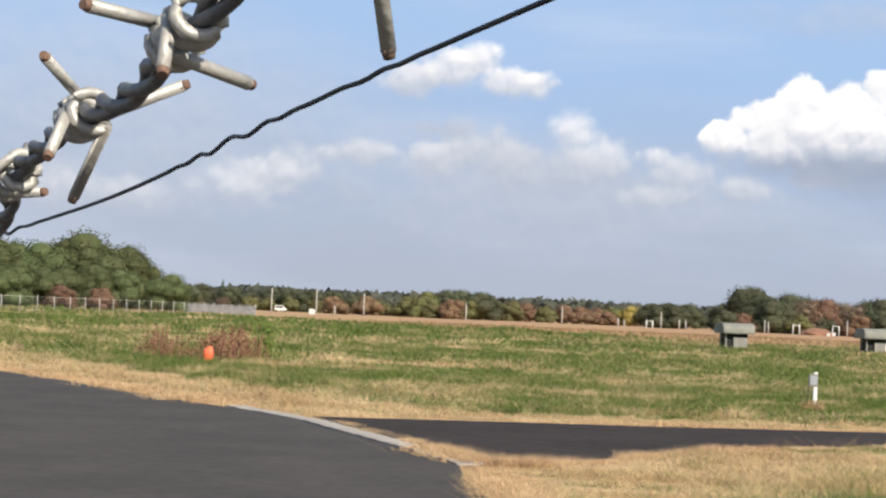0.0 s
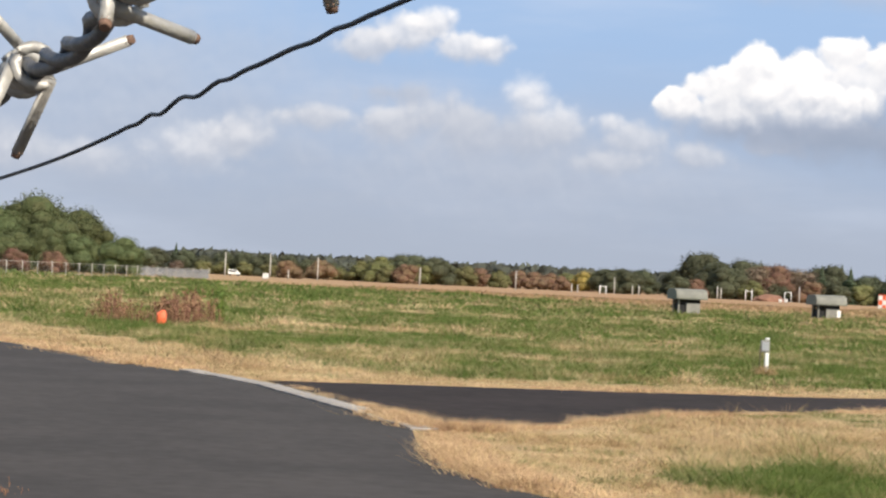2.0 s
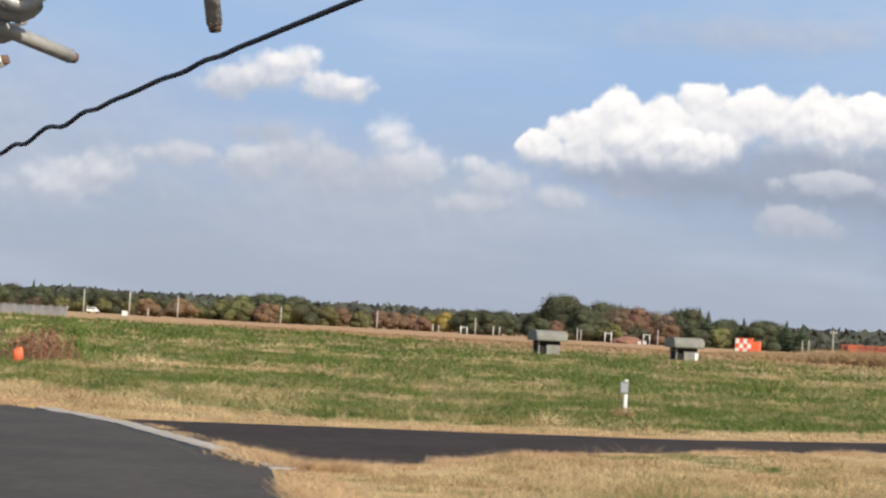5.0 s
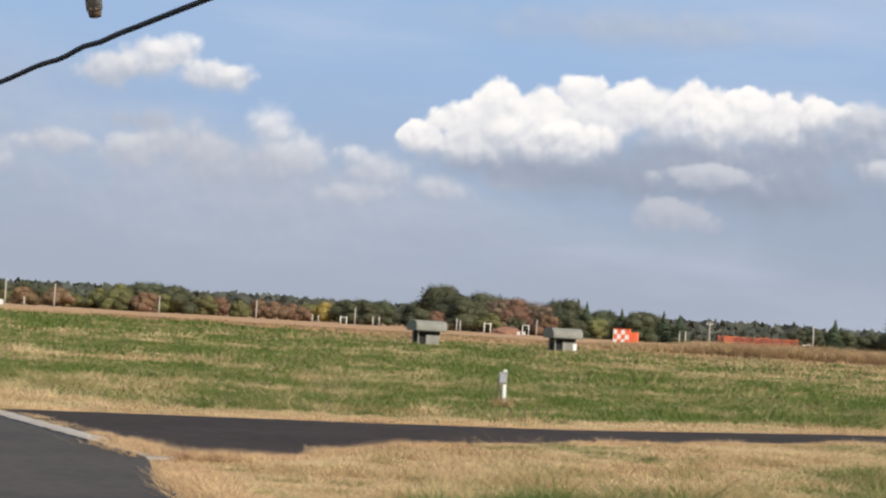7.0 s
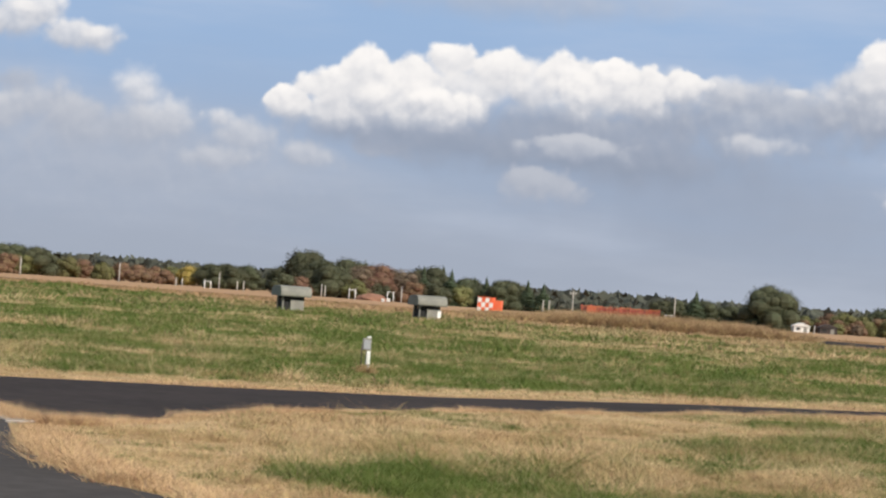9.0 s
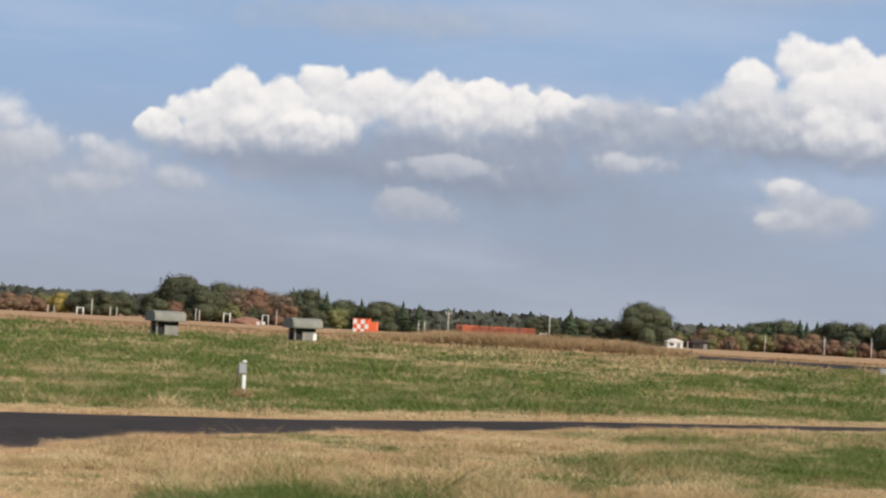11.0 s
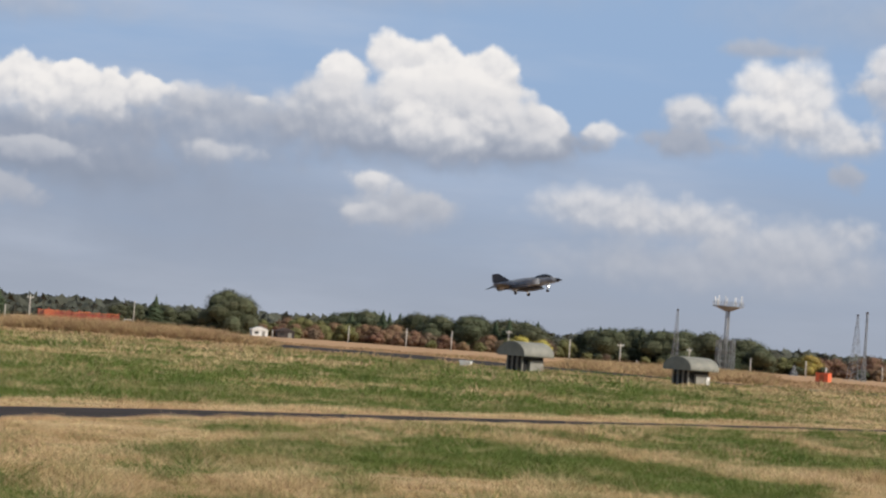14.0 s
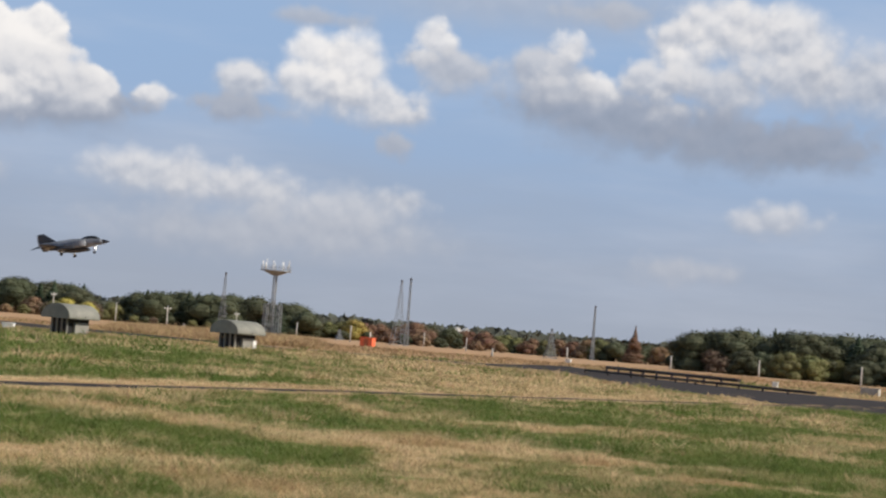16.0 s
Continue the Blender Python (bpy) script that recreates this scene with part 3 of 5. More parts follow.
# ---- ground: one sheet to the horizon ----
azs = np.radians(np.concatenate([np.arange(-180, -16, 4.0), np.arange(-16, 58, 0.2), np.arange(58, 180, 4.0)]))
rads = np.concatenate([[0.0], np.geomspace(3, 4800, 330)])
A, RR = np.meshgrid(azs, rads, indexing="ij")
gx, gy = RR * np.sin(A), RR * np.cos(A)
na, nr = A.shape
gv = np.stack([gx, gy, np.zeros_like(gx)], -1).reshape(-1, 3)
ids = np.arange(na * nr).reshape(na, nr)
nxt = np.roll(ids, -1, axis=0)
quads = np.stack([ids[:, :-1], ids[:, 1:], nxt[:, 1:], nxt[:, :-1]], -1).reshape(-1, 4)
gm = bpy.data.meshes.new("ground")
gm.vertices.add(len(gv))
gm.vertices.foreach_set("co", gv.astype(np.float32).ravel())
gm.loops.add(quads.size)
gm.loops.foreach_set("vertex_index", quads.astype(np.int32).ravel())
gm.polygons.add(len(quads))
gm.polygons.foreach_set("loop_start", np.arange(0, quads.size, 4, dtype=np.int32))
gm.update(calc_edges=True)
bm = bmesh.new()
bm.from_mesh(gm)
bmesh.ops.remove_doubles(bm, verts=bm.verts, dist=0.0005)
bmesh.ops.recalc_face_normals(bm, faces=bm.faces)
if sum(f.normal.z for f in bm.faces) < 0:
    bmesh.ops.reverse_faces(bm, faces=bm.faces)
bm.to_mesh(gm)
bm.free()
gco = np.empty(len(gm.vertices) * 3, np.float32)
gm.vertices.foreach_get("co", gco)
gco = gco.reshape(-1, 3)
att = gm.attributes.new("green", "FLOAT", "POINT")
att.data.foreach_set("value", greenness(gco[:, 0].astype(float), gco[:, 1].astype(float)).astype(np.float32))
gm.attributes.new("rust", "FLOAT", "POINT").data.foreach_set("value", rustiness(gco[:, 0].astype(float), gco[:, 1].astype(float)).astype(np.float32))
M_GROUND = material("field_soil_and_turf", (0.47, 0.34, 0.18), (0.36, 0.24, 0.125), scale=0.6, rough=0.95, bump=0.5, gloss=0.1)
t = M_GROUND.node_tree
an = t.nodes.new("ShaderNodeAttribute")
an.attribute_name = "green"
pos = t.nodes.new("ShaderNodeTexCoord")
turf = mix_col(t, fractal(t, pos.outputs["Object"], 0.9, 5).outputs[0], (0.12, 0.16, 0.04), (0.21, 0.21, 0.068))
gr = fractal(t, pos.outputs["Object"], 2.5, 4)
mask = smooth(t, math_node(t, "ADD", an.outputs["Fac"], math_node(t, "MULTIPLY_ADD", gr.outputs[0], 0.5, -0.25)), 0.3, 0.6)
b = t.nodes["Principled BSDF"]
dry_col = b.inputs["Base Color"].links[0].from_socket
far_out = t.nodes.new("ShaderNodeAttribute")
far_out.attribute_name = "rust"
dry_col = mix_col(t, far_out.outputs["Fac"], dry_col, mix_col(t, fractal(t, pos.outputs["Object"], 0.15, 5).outputs[0], (0.35, 0.205, 0.112), (0.47, 0.31, 0.175)))
link(t, mix_col(t, mask, dry_col, turf), b.inputs["Base Color"])
gm.materials.append(M_GROUND)
tagged(new("ground", gm), "flat airfield turf, green with dry straw patches, to the horizon", "ground", kind="structure")

bm = add_prism(bmesh.new(), ROAD_EDGE + ROAD_BACK, -0.2, 0.012)
solo("road", bm, M_ASPHALT, "smooth grey asphalt road bending away past the fence", "road", kind="structure")
bm = add_prism(bmesh.new(), SIDE_ROAD, -0.2, 0.008)
solo("side_road", bm, M_ASPHALT_DARK, "narrow dark asphalt track branching off the road", "road", kind="structure")
bm = add_prism(bmesh.new(), [(p[0], p[1]) for p in TAXIWAY], -0.2, 0.01)
solo("taxiway", bm, M_ASPHALT_DARK, "dark worn asphalt taxiway across the dry field", "taxiway", kind="structure")

strip = [at(a, 352 - 0.6 * a) for a in (-1, 2, 5, 8, 11.6)] + [at(a, 332 - 0.6 * a) for a in (11.6, 8, 5, 2, -1)]
solo("service_road", add_prism(bmesh.new(), [(p.x, p.y) for p in strip], -0.2, 0.01), M_ASPHALT_DARK, "narrow dark service road at the field's far side", "road", kind="structure")

# kerb stones between the road and the side track
kerb = thing("kerb", Matrix.Identity(4), "weathered pale concrete kerb with straw grown over it", "kerb", kind="structure")
line = ROAD_EDGE[6:11]
lens = [0.0]
for p, q in zip(line, line[1:]):
    lens.append(lens[-1] + math.dist(p, q))
stone = bpy.data.meshes.new("kerb_stone")
bm = add_box(bmesh.new(), (-0.305, -0.18, -0.1), (0.305, 0.18, 0.04), 0.012)
bm.to_mesh(stone)
bm.free()
stone.materials.append(M_KERB)
s = 0.3
while s < lens[-1] - 0.2:
    x = float(np.interp(s, lens, [p[0] for p in line]))
    y = float(np.interp(s, lens, [p[1] for p in line]))
    x2 = float(np.interp(s + 0.1, lens, [p[0] for p in line]))
    y2 = float(np.interp(s + 0.1, lens, [p[1] for p in line]))
    ob = part_mesh("kerb_stone", stone, M_KERB, kerb)
    ob.matrix_basis = pose(x + 0.16, y + 0.06, random.uniform(-0.012, 0.008), 0, random.uniform(-1, 1), math.degrees(math.atan2(y2 - y, x2 - x)) + random.uniform(-1.5, 1.5))
    s += 0.62

# ---- grass: tufts of leaning blades, fine and dense near, coarser far ----
rs = np.random.RandomState(5)


def sow(count, r0, r1, a0=-14.5, a1=56.0):
    a = np.radians(rs.uniform(a0, a1, count))
    r = np.sqrt(rs.uniform(r0 * r0, r1 * r1, count))
    return clear_of_roads(r * np.sin(a), r * np.cos(a))


def clear_of_roads(x, y):
    ok = ~(inside(x, y, ROAD_EDGE + ROAD_BACK) | inside(x, y, SIDE_ROAD) | inside(x, y, TAXIWAY))
    return x[ok], y[ok]


def blades(x, y, h, w, lx, ly):
    """A triangle for each blade: two feet and a leaning tip."""
    n = len(x)
    th = rs.uniform(0, 2 * np.pi, n)
    dx, dy = np.cos(th) * w / 2, np.sin(th) * w / 2
    z = np.zeros(n)
    a = np.stack([x - dx, y - dy, z], -1)
    b = np.stack([x + dx, y + dy, z], -1)
    c = np.stack([x + lx, y + ly, h], -1)
    return np.stack([a, b, c], 1)


def tufts(x, y, h, per, spread, w):
    """Blades that lean out of the middle of each tuft."""
    n = len(x)
    ox, oy = rs.normal(0, spread, (n, per)), rs.normal(0, spread, (n, per))
    hh = h[:, None] * rs.uniform(0.35, 1.1, (n, per))
    out = hh * rs.uniform(0.1, 0.9, (n, per)) / spread * 0.7
    lx, ly = ox * out + rs.normal(0, 0.95, (n, per)) * hh, oy * out + rs.normal(0, 0.95, (n, per)) * hh
    return blades((x[:, None] + ox).ravel(), (y[:, None] + oy).ravel(), hh.ravel(), w, lx.ravel(), ly.ravel())


def road_gap(x, y):
    return np.minimum(np.minimum(away(x, y, SIDE_NEAR), away(x, y, SIDE_FAR)), away(x, y, ROAD_EDGE))


near_parts, field_parts, far_parts = [], [], []
for count, r0, r1, h, per, spread, w, clump in ((58000, 12, 24, 0.095, 9, 0.05, 0.009, 0.13), (56000, 24, 38, 0.1, 8, 0.06, 0.012, 0.17), (72000, 38, 62, 0.115, 7, 0.09, 0.022, 0.3),
                                                (68000, 62, 110, 0.14, 6, 0.15, 0.05, 0.5), (54000, 110, 190, 0.19, 5, 0.3, 0.12, 0.9), (28000, 190, 330, 0.2, 4, 0.7, 0.3, 1.5)):
    # clumps first: tufts of one colour and height that gather round a middle; then loose tufts between them
    cx, cy = sow(count // 18, r0, r1)
    pick = rs.randint(0, len(cx), count * 6 // 10)
    ox, oy = rs.normal(0, clump, len(pick)), rs.normal(0, clump, len(pick))
    c_share = greenness(cx, cy) + rs.normal(0, 0.2, len(cx)) - np.where(rs.uniform(0, 1, len(cx)) < 0.16, 0.5, 0.0)
    c_tall = np.exp(rs.normal(0.1, 0.35, len(cx)))
    lx, ly = sow(count - len(pick), r0, r1)
    x, y = np.concatenate([cx[pick] + ox, lx]), np.concatenate([cy[pick] + oy, ly])
    dome = np.exp(-(ox ** 2 + oy ** 2) / (2 * (1.1 * clump) ** 2))
    g = np.concatenate([c_share[pick], greenness(lx, ly)]) + rs.normal(0, 0.07, len(x))
    tall = np.concatenate([c_tall[pick] * (0.5 + 1.0 * dome), 0.5 * np.exp(rs.normal(0, 0.3, len(lx)))])
    ok = ~(inside(x, y, ROAD_EDGE + ROAD_BACK) | inside(x, y, SIDE_ROAD) | inside(x, y, TAXIWAY))
    x, y, g, tall = x[ok], y[ok], g[ok], tall[ok]
    tall *= np.clip(0.45 + 1.7 * (patches(x, y, 1.7, 31) - 0.25), 0.3, 1.5)
    tall *= np.interp(road_gap(x, y), [0.0, 0.5, 3.0], [0.2, 0.38, 1.0])
    share = np.clip((g - 0.14) / 0.46, 0, 1)
    share = np.where(rs.uniform(0, 1, len(x)) < 0.06, rs.uniform(0, 1, len(x)), share)
    store = near_parts if r0 < 38 else (field_parts if r0 < 190 else far_parts)
    store.append((tufts(x, y, h * (0.95 + 0.2 * share) * tall, per, spread, w), np.repeat(share, per * 3), np.repeat(rustiness(x, y), per * 3)))
for name, label, store in (("near_grass", "mown straw-coloured grass with green patches beside the asphalt", near_parts),
                           ("field_grass", "green turf with straw patches over the airfield", field_parts),
                           ("far_dry_grass", "tan and brown dry grass in the distant field", far_parts)):
    me = raw_mesh(name, np.concatenate([p[0] for p in store]), 3, M_DRY)
    for k, key in ((1, "green"), (2, "rust")):
        me.attributes.new(key, "FLOAT", "POINT").data.foreach_set("value", np.concatenate([p[k] for p in store]).astype(np.float32))
    tagged(new(name, me), label, "grass", kind="stuff")


def fringe(line, count, off, wide, h, per=9, size=0.011):
    """Withered tufts that grow unevenly over an edge: off metres to its left side."""
    k = rs.randint(0, len(line) - 1, count)
    f = rs.uniform(0, 1, count)
    p0, p1 = np.array(line)[k], np.array(line)[k + 1]
    d = (p1 - p0) / np.linalg.norm(p1 - p0, axis=1)[:, None]
    q = p0 + (p1 - p0) * f[:, None]
    clumpy = np.clip(2.4 * (patches(q[:, 0], q[:, 1], 1.3, 61) - 0.3), 0, 1.3)
    q = q + np.stack([-d[:, 1], d[:, 0]], -1) * (off + (clumpy - 0.6) * wide * -0.8 + rs.normal(0, wide * 0.5, count))[:, None]
    return tufts(q[:, 0], q[:, 1], h * rs.uniform(0.3, 1.2, count) * (0.25 + clumpy), per, 0.06, size)


edge_tufts = [fringe(ROAD_EDGE[7:11], 550, 0.62, 0.14, 0.09), fringe(ROAD_EDGE[9:16], 3600, 0.3, 0.3, 0.15), fringe(SIDE_NEAR[-8:], 2200, 0.12, 0.22, 0.10),
              fringe(SIDE_NEAR[:-8], 2200, 0.1, 0.25, 0.05, 7, 0.02), fringe(SIDE_FAR, 3200, 0.25, 0.3, 0.08, 7, 0.018), fringe(ROAD_EDGE[:7], 4200, 0.4, 0.6, 0.14, 7, 0.02)]
tagged(new("edge_grass", raw_mesh("edge_grass", np.concatenate(edge_tufts), 3, M_FRINGE)), "withered reddish straw creeping over the asphalt's edges", "grass", kind="stuff")


def reed_bank(name, label, mat, count, a0, a1, r0, r1, h0, h1, w):
    x, y = sow(count, r0, r1, a0, a1)
    clump = patches(x, y, 9.0, 41)
    a = np.degrees(np.arctan2(x, y))
    ends = np.clip(np.minimum(a - a0, a1 - a) / 0.8, 0.15, 1) * np.interp(a, [12.6, 15.2, 16.2, 21.0, 22.5, 30.0], [0.45, 0.55, 1.0, 0.95, 0.5, 1.0])
    h = (h0 + (h1 - h0) * clump) * ends * rs.uniform(0.6, 1.1, len(x))
    ob = new(name, raw_mesh(name, tufts(x, y, h, 3, 0.35, w), 3, mat))
    return tagged(ob, label, "tall grass", kind="stuff")


reed_bank("tall_grass_bank", "bank of tall brown withered grass in the airfield", M_REED, 30000, 12.6, 23.5, 232, 264, 1.2, 2.4, 0.11)
reed_bank("tall_grass", "tall tan dry grass behind the shelters", M_REED, 20000, 30.7, 37.5, 205, 300, 0.6, 1.6, 0.14)

# ---- trees ----


def leaf_quads(rng, centres, normals, size, narrow=0.8):
    """A small four-cornered clump of leaves at each place, turned at random about its outward side."""
    n = len(centres)
    nn = normals + rng.normal(0, 0.7, (n, 3))
    nn /= np.linalg.norm(nn, axis=1)[:, None] + 1e-9
    u = np.cross(nn, rng.normal(0, 1, (n, 3)))
    u /= np.linalg.norm(u, axis=1)[:, None] + 1e-9
    v = np.cross(nn, u)
    s = size * rng.uniform(0.55, 1.3, (n, 1))
    u, v = u * s, v * s * narrow
    bend = nn * s * 0.25
    return np.stack([centres - u + bend, centres - v - bend, centres + u + bend, centres + v - bend], 1)


def core_quads(c, rx, rz, nu=9, nv=6):
    a = np.linspace(0, 2 * np.pi, nu + 1)
    b = np.linspace(-np.pi / 2, np.pi / 2, nv + 1)
    p = np.array([[(c[0] + rx * np.cos(q) * np.cos(p), c[1] + rx * np.cos(q) * np.sin(p), c[2] + rz * np.sin(q)) for q in b] for p in a])
    return np.stack([p[:-1, :-1], p[1:, :-1], p[1:, 1:], p[:-1, 1:]], 2).reshape(-1, 4, 3)


def crown_mesh(name, seed, mat, lobes, leaves, size, core=0.8):
    """A crown of leaf clumps over overlapping lobes (middle, half width, half height), for a tree one metre high."""
    rng = np.random.RandomState(seed)
    out = []
    area = np.array([rx * rx + rx * rz for c, rx, rz in lobes])
    for (c, rx, rz), share in zip(lobes, area / area.sum()):
        k = max(8, int(leaves * share))
        d = rng.normal(0, 1, (k, 3))
        d /= np.linalg.norm(d, axis=1)[:, None]
        rough = 1 + 0.16 * np.sin(d[:, 0] * 7 + seed) * np.sin(d[:, 1] * 6) + rng.uniform(-0.2, 0.13, k)
        pts = np.array(c) + d * np.array([rx, rx, rz]) * rough[:, None]
        out.append(leaf_quads(rng, pts, d, size))
        if core:
            out.append(core_quads(c, rx * core, rz * core))
    return raw_mesh(name, np.concatenate(out), 4, mat)


def round_lobes(rng, wide, base=0.2, count=12):
    out = [((0, 0, base + (1 - base) * 0.5), wide * 0.36, (1 - base) * 0.4)]
    for k in range(count):
        a, h = rng.uniform(0, 2 * math.pi), rng.uniform(0, 1)
        reach = wide * 0.36 * math.sqrt(max(0.05, 1 - (1.6 * (h - 0.35)) ** 2)) * rng.uniform(0.7, 1.0)
        rr = wide * rng.uniform(0.10, 0.23)
        out.append(((reach * math.cos(a), reach * math.sin(a), base + (1 - base) * (0.12 + 0.72 * h)), rr, rr * rng.uniform(0.75, 1.0)))
    return out


def cone_lobes(rng, wide, base=0.12, tiers=15):
    out = []
    for k in range(tiers):
        f = k / (tiers - 1)
        rr = wide * 0.5 * (1 - f) ** 0.85 + 0.02
        for q in range(3 if f < 0.7 else 1):
            a = rng.uniform(0, 2 * math.pi)
            o = rr * (0.35 if f < 0.7 else 0.05)
            out.append(((o * math.cos(a), o * math.sin(a), base + (0.97 - base) * f), rr * rng.uniform(0.6, 0.85), 0.07 * rng.uniform(0.8, 1.3)))
    return out


def tree(kind, seed, mat, label, wide, shape, leaves, size, base=0.18, core=0.8, count=12):
    rng = np.random.RandomState(seed)
    root = thing("tree", Matrix.Identity(4), label, "tree", "trees round the airfield")
    bm = bmesh.new()
    top = 0.75 if shape == "cone" else 0.62
    add_tube(bm, [(0, 0, -0.02), (0.006, 0.004, 0.15), (-0.004, 0.008, 0.4), (0.005, 0, top)], [0.03, 0.022, 0.016, 0.006], 7)
    for k in range(5):
        a = k * 2.4 + seed
        z = 0.16 + 0.07 * k
        add_tube(bm, [(0, 0, z), (0.1 * wide * math.cos(a), 0.1 * wide * math.sin(a), z + 0.1), (0.24 * wide * math.cos(a), 0.24 * wide * math.sin(a), z + 0.2)], [0.012, 0.008, 0.003], 5)
    part("trunk", bm, M_BARK, root)
    lobes = cone_lobes(rng, wide, base) if shape == "cone" else round_lobes(rng, wide, base, count)
    part_mesh("crown", crown_mesh("crown", seed, mat, lobes, leaves, size, core), mat, root)
    return root


KINDS = {}


def kind(key, *args, **kw):
    KINDS.setdefault(key, []).append(tree(key, *args, **kw))


GREEN_L, DARK_L, RUST_L = "leafy broad tree with sunlit green crown", "dark green broad-leaved tree at the field's edge", "autumn tree with rust-brown crown"
for s in range(3):
    kind("green", 100 + s, L_GREEN, GREEN_L, 1.2, "round", 15000, 0.0125, base=-0.04, count=24)
    kind("dark", 110 + s, L_DARK, DARK_L, 1.1 + 0.12 * s, "round", 7000, 0.017, base=-0.02, count=20)
    kind("olive", 120 + s, L_OLIVE, "olive-green tree turning yellow", 1.15 + 0.12 * s, "round", 6500, 0.017, base=-0.05, count=20)
    kind("rust", 130 + s, L_RUST, RUST_L, 1.25 + 0.122 * s, "round", 6500, 0.017, base=-0.08, count=20)
    kind("brown", 140 + s, L_BROWN, "nearly bare tree with brown twigs", 1.15, "round", 5500, 0.015, base=-0.05, core=0.5, count=20)
    kind("pine", 150 + s, L_PINE, "dark pointed conifer in a row", 0.52 + 0.08 * s, "cone", 3800, 0.017, base=0.0)
kind("yellow", 160, L_YELLOW, "yellow autumn tree beside dark conifers", 1.2, "round", 4500, 0.018, base=-0.02, count=22)
kind("camphor", 170, L_DARK, "large dome-shaped dark evergreen tree standing alone", 1.3, "round", 15000, 0.0125, base=-0.1, count=30)
kind("cedar", 171, L_RUST, "pointed brown conifer standing alone", 0.62, "cone", 4000, 0.017, base=0.0)
trng = random.Random(77)
placed = {id(o): 0 for v in KINDS.values() for o in v}


def plant(key, place, h, squash=1.0):
    pick = trng.choice(KINDS[key])
    m = Matrix.Translation(place) @ Matrix.Rotation(trng.uniform(0, 6.28), 4, "Z") @ Matrix.Diagonal((h * squash, h * squash, h, 1))
    if not placed[id(pick)]:
        placed[id(pick)] = 1
        pick.matrix_basis = m
        return pick
    ob = copy_thing(pick, Matrix.Identity(4))
    ob.matrix_basis = m
    return ob


def grove(r, keys, gap, *skyline, low=0.9, high=1.0, squash=1.0):
    """A row of trees at range r whose tops follow a skyline of (bearing, degrees above level)."""
    az = [p[0] for p in skyline]
    el = [p[1] for p in skyline]
    a = az[0]
    while a < az[-1]:
        top = float(np.interp(a, az, el)) * trng.uniform(low, high)
        rr = r * trng.uniform(0.97, 1.05)
        plant(trng.choice(keys), at(a, rr), max(1.5, rise_of(top, rr)), squash * 1.28)
        a += gap * 1.55 * trng.uniform(0.7, 1.3)


grove(345, ["green"], 0.75, (-14.5, 1.5), (-11.4, 1.62), (-10.2, 1.86), (-9.3, 1.78), (-8.75, 1.45), low=0.94, squash=0.95)
grove(322, ["green"], 0.65, (-14.5, 1.0), (-11.3, 0.95), (-9.9, 1.0), (-8.9, 0.98), (-8.0, 0.95), (-7.55, 0.72), low=0.85)
grove(318, ["brown", "rust"], 0.6, (-10.6, 0.3), (-9.0, 0.34))
grove(660, ["dark", "olive", "dark"], 0.42, (-7.2, 0.52), (-6.2, 0.6), (-5.4, 0.42), (-4.6, 0.52), (-3.5, 0.56), (-2.5, 0.42), (-1.6, 0.36))
plant("pine", at(-6.15, 655), rise_of(0.66, 655))
grove(630, ["olive", "brown", "dark"], 0.4, (-6.8, 0.2), (-4.4, 0.25), (-1.2, 0.2))
grove(600, ["rust"], 0.5, (-3.0, 0.36), (-2.2, 0.42), (-1.7, 0.3))
grove(610, ["dark", "dark", "olive"], 0.36, (-1.0, 0.45), (-0.6, 0.58), (0.1, 0.66), (0.9, 0.76), (1.2, 0.7))
grove(595, ["rust", "olive"], 0.4, (-0.2, 0.3), (0.7, 0.5), (1.2, 0.42))
grove(640, ["rust", "brown", "brown", "olive"], 0.3, (1.4, 0.3), (2.1, 0.42), (3.2, 0.44), (3.9, 0.38), (4.6, 0.26), (5.0, 0.25), low=0.65, high=1.05)
grove(640, ["olive", "yellow", "olive"], 0.36, (4.9, 0.36), (5.7, 0.5), (6.0, 0.5))
grove(620, ["dark"], 0.3, (6.1, 0.55), (6.5, 0.62), (7.0, 0.54), (7.3, 0.36))
grove(700, ["dark", "rust"], 0.4, (5.0, 0.22), (7.9, 0.25))
grove(580, ["dark"], 0.34, (8.0, 0.6), (8.3, 0.9), (8.65, 1.1), (9.1, 0.92), (9.7, 0.97), (10.1, 0.9), low=0.95)
grove(590, ["brown", "brown", "rust"], 0.3, (10.2, 0.88), (10.6, 0.96), (11.2, 0.84), (11.9, 0.66), low=0.93)
grove(570, ["dark", "olive", "rust"], 0.36, (8.0, 0.4), (10.0, 0.42), (12.0, 0.5), (13.6, 0.5))
grove(600, ["pine", "pine", "dark"], 0.2, (11.95, 0.88), (12.65, 0.92), (13.1, 0.64), (13.5, 0.7), low=0.97)
grove(600, ["pine", "dark"], 0.24, (13.0, 0.58), (13.9, 0.74), (14.3, 0.66), (14.7, 0.76), (15.3, 0.68), (15.55, 0.5))
grove(620, ["dark"], 0.3, (18.7, 0.42), (19.1, 0.5), (20.1, 0.5), (20.9, 0.42))
plant("pine", at(19.65, 600), rise_of(0.74, 600), 1.35)
plant("camphor", at(21.72, 610), rise_of(1.1, 610), 1.1)
grove(640, ["rust", "rust", "brown", "olive"], 0.2, (22.4, 0.4), (23.6, 0.46), (24.6, 0.42), (26.5, 0.38), (29.0, 0.4), (30.4, 0.34), low=0.5, high=1.1)
grove(620, ["rust", "brown", "rust", "olive"], 0.34, (22.6, 0.22), (26.0, 0.2), (30.6, 0.15), low=0.2, high=1.3)
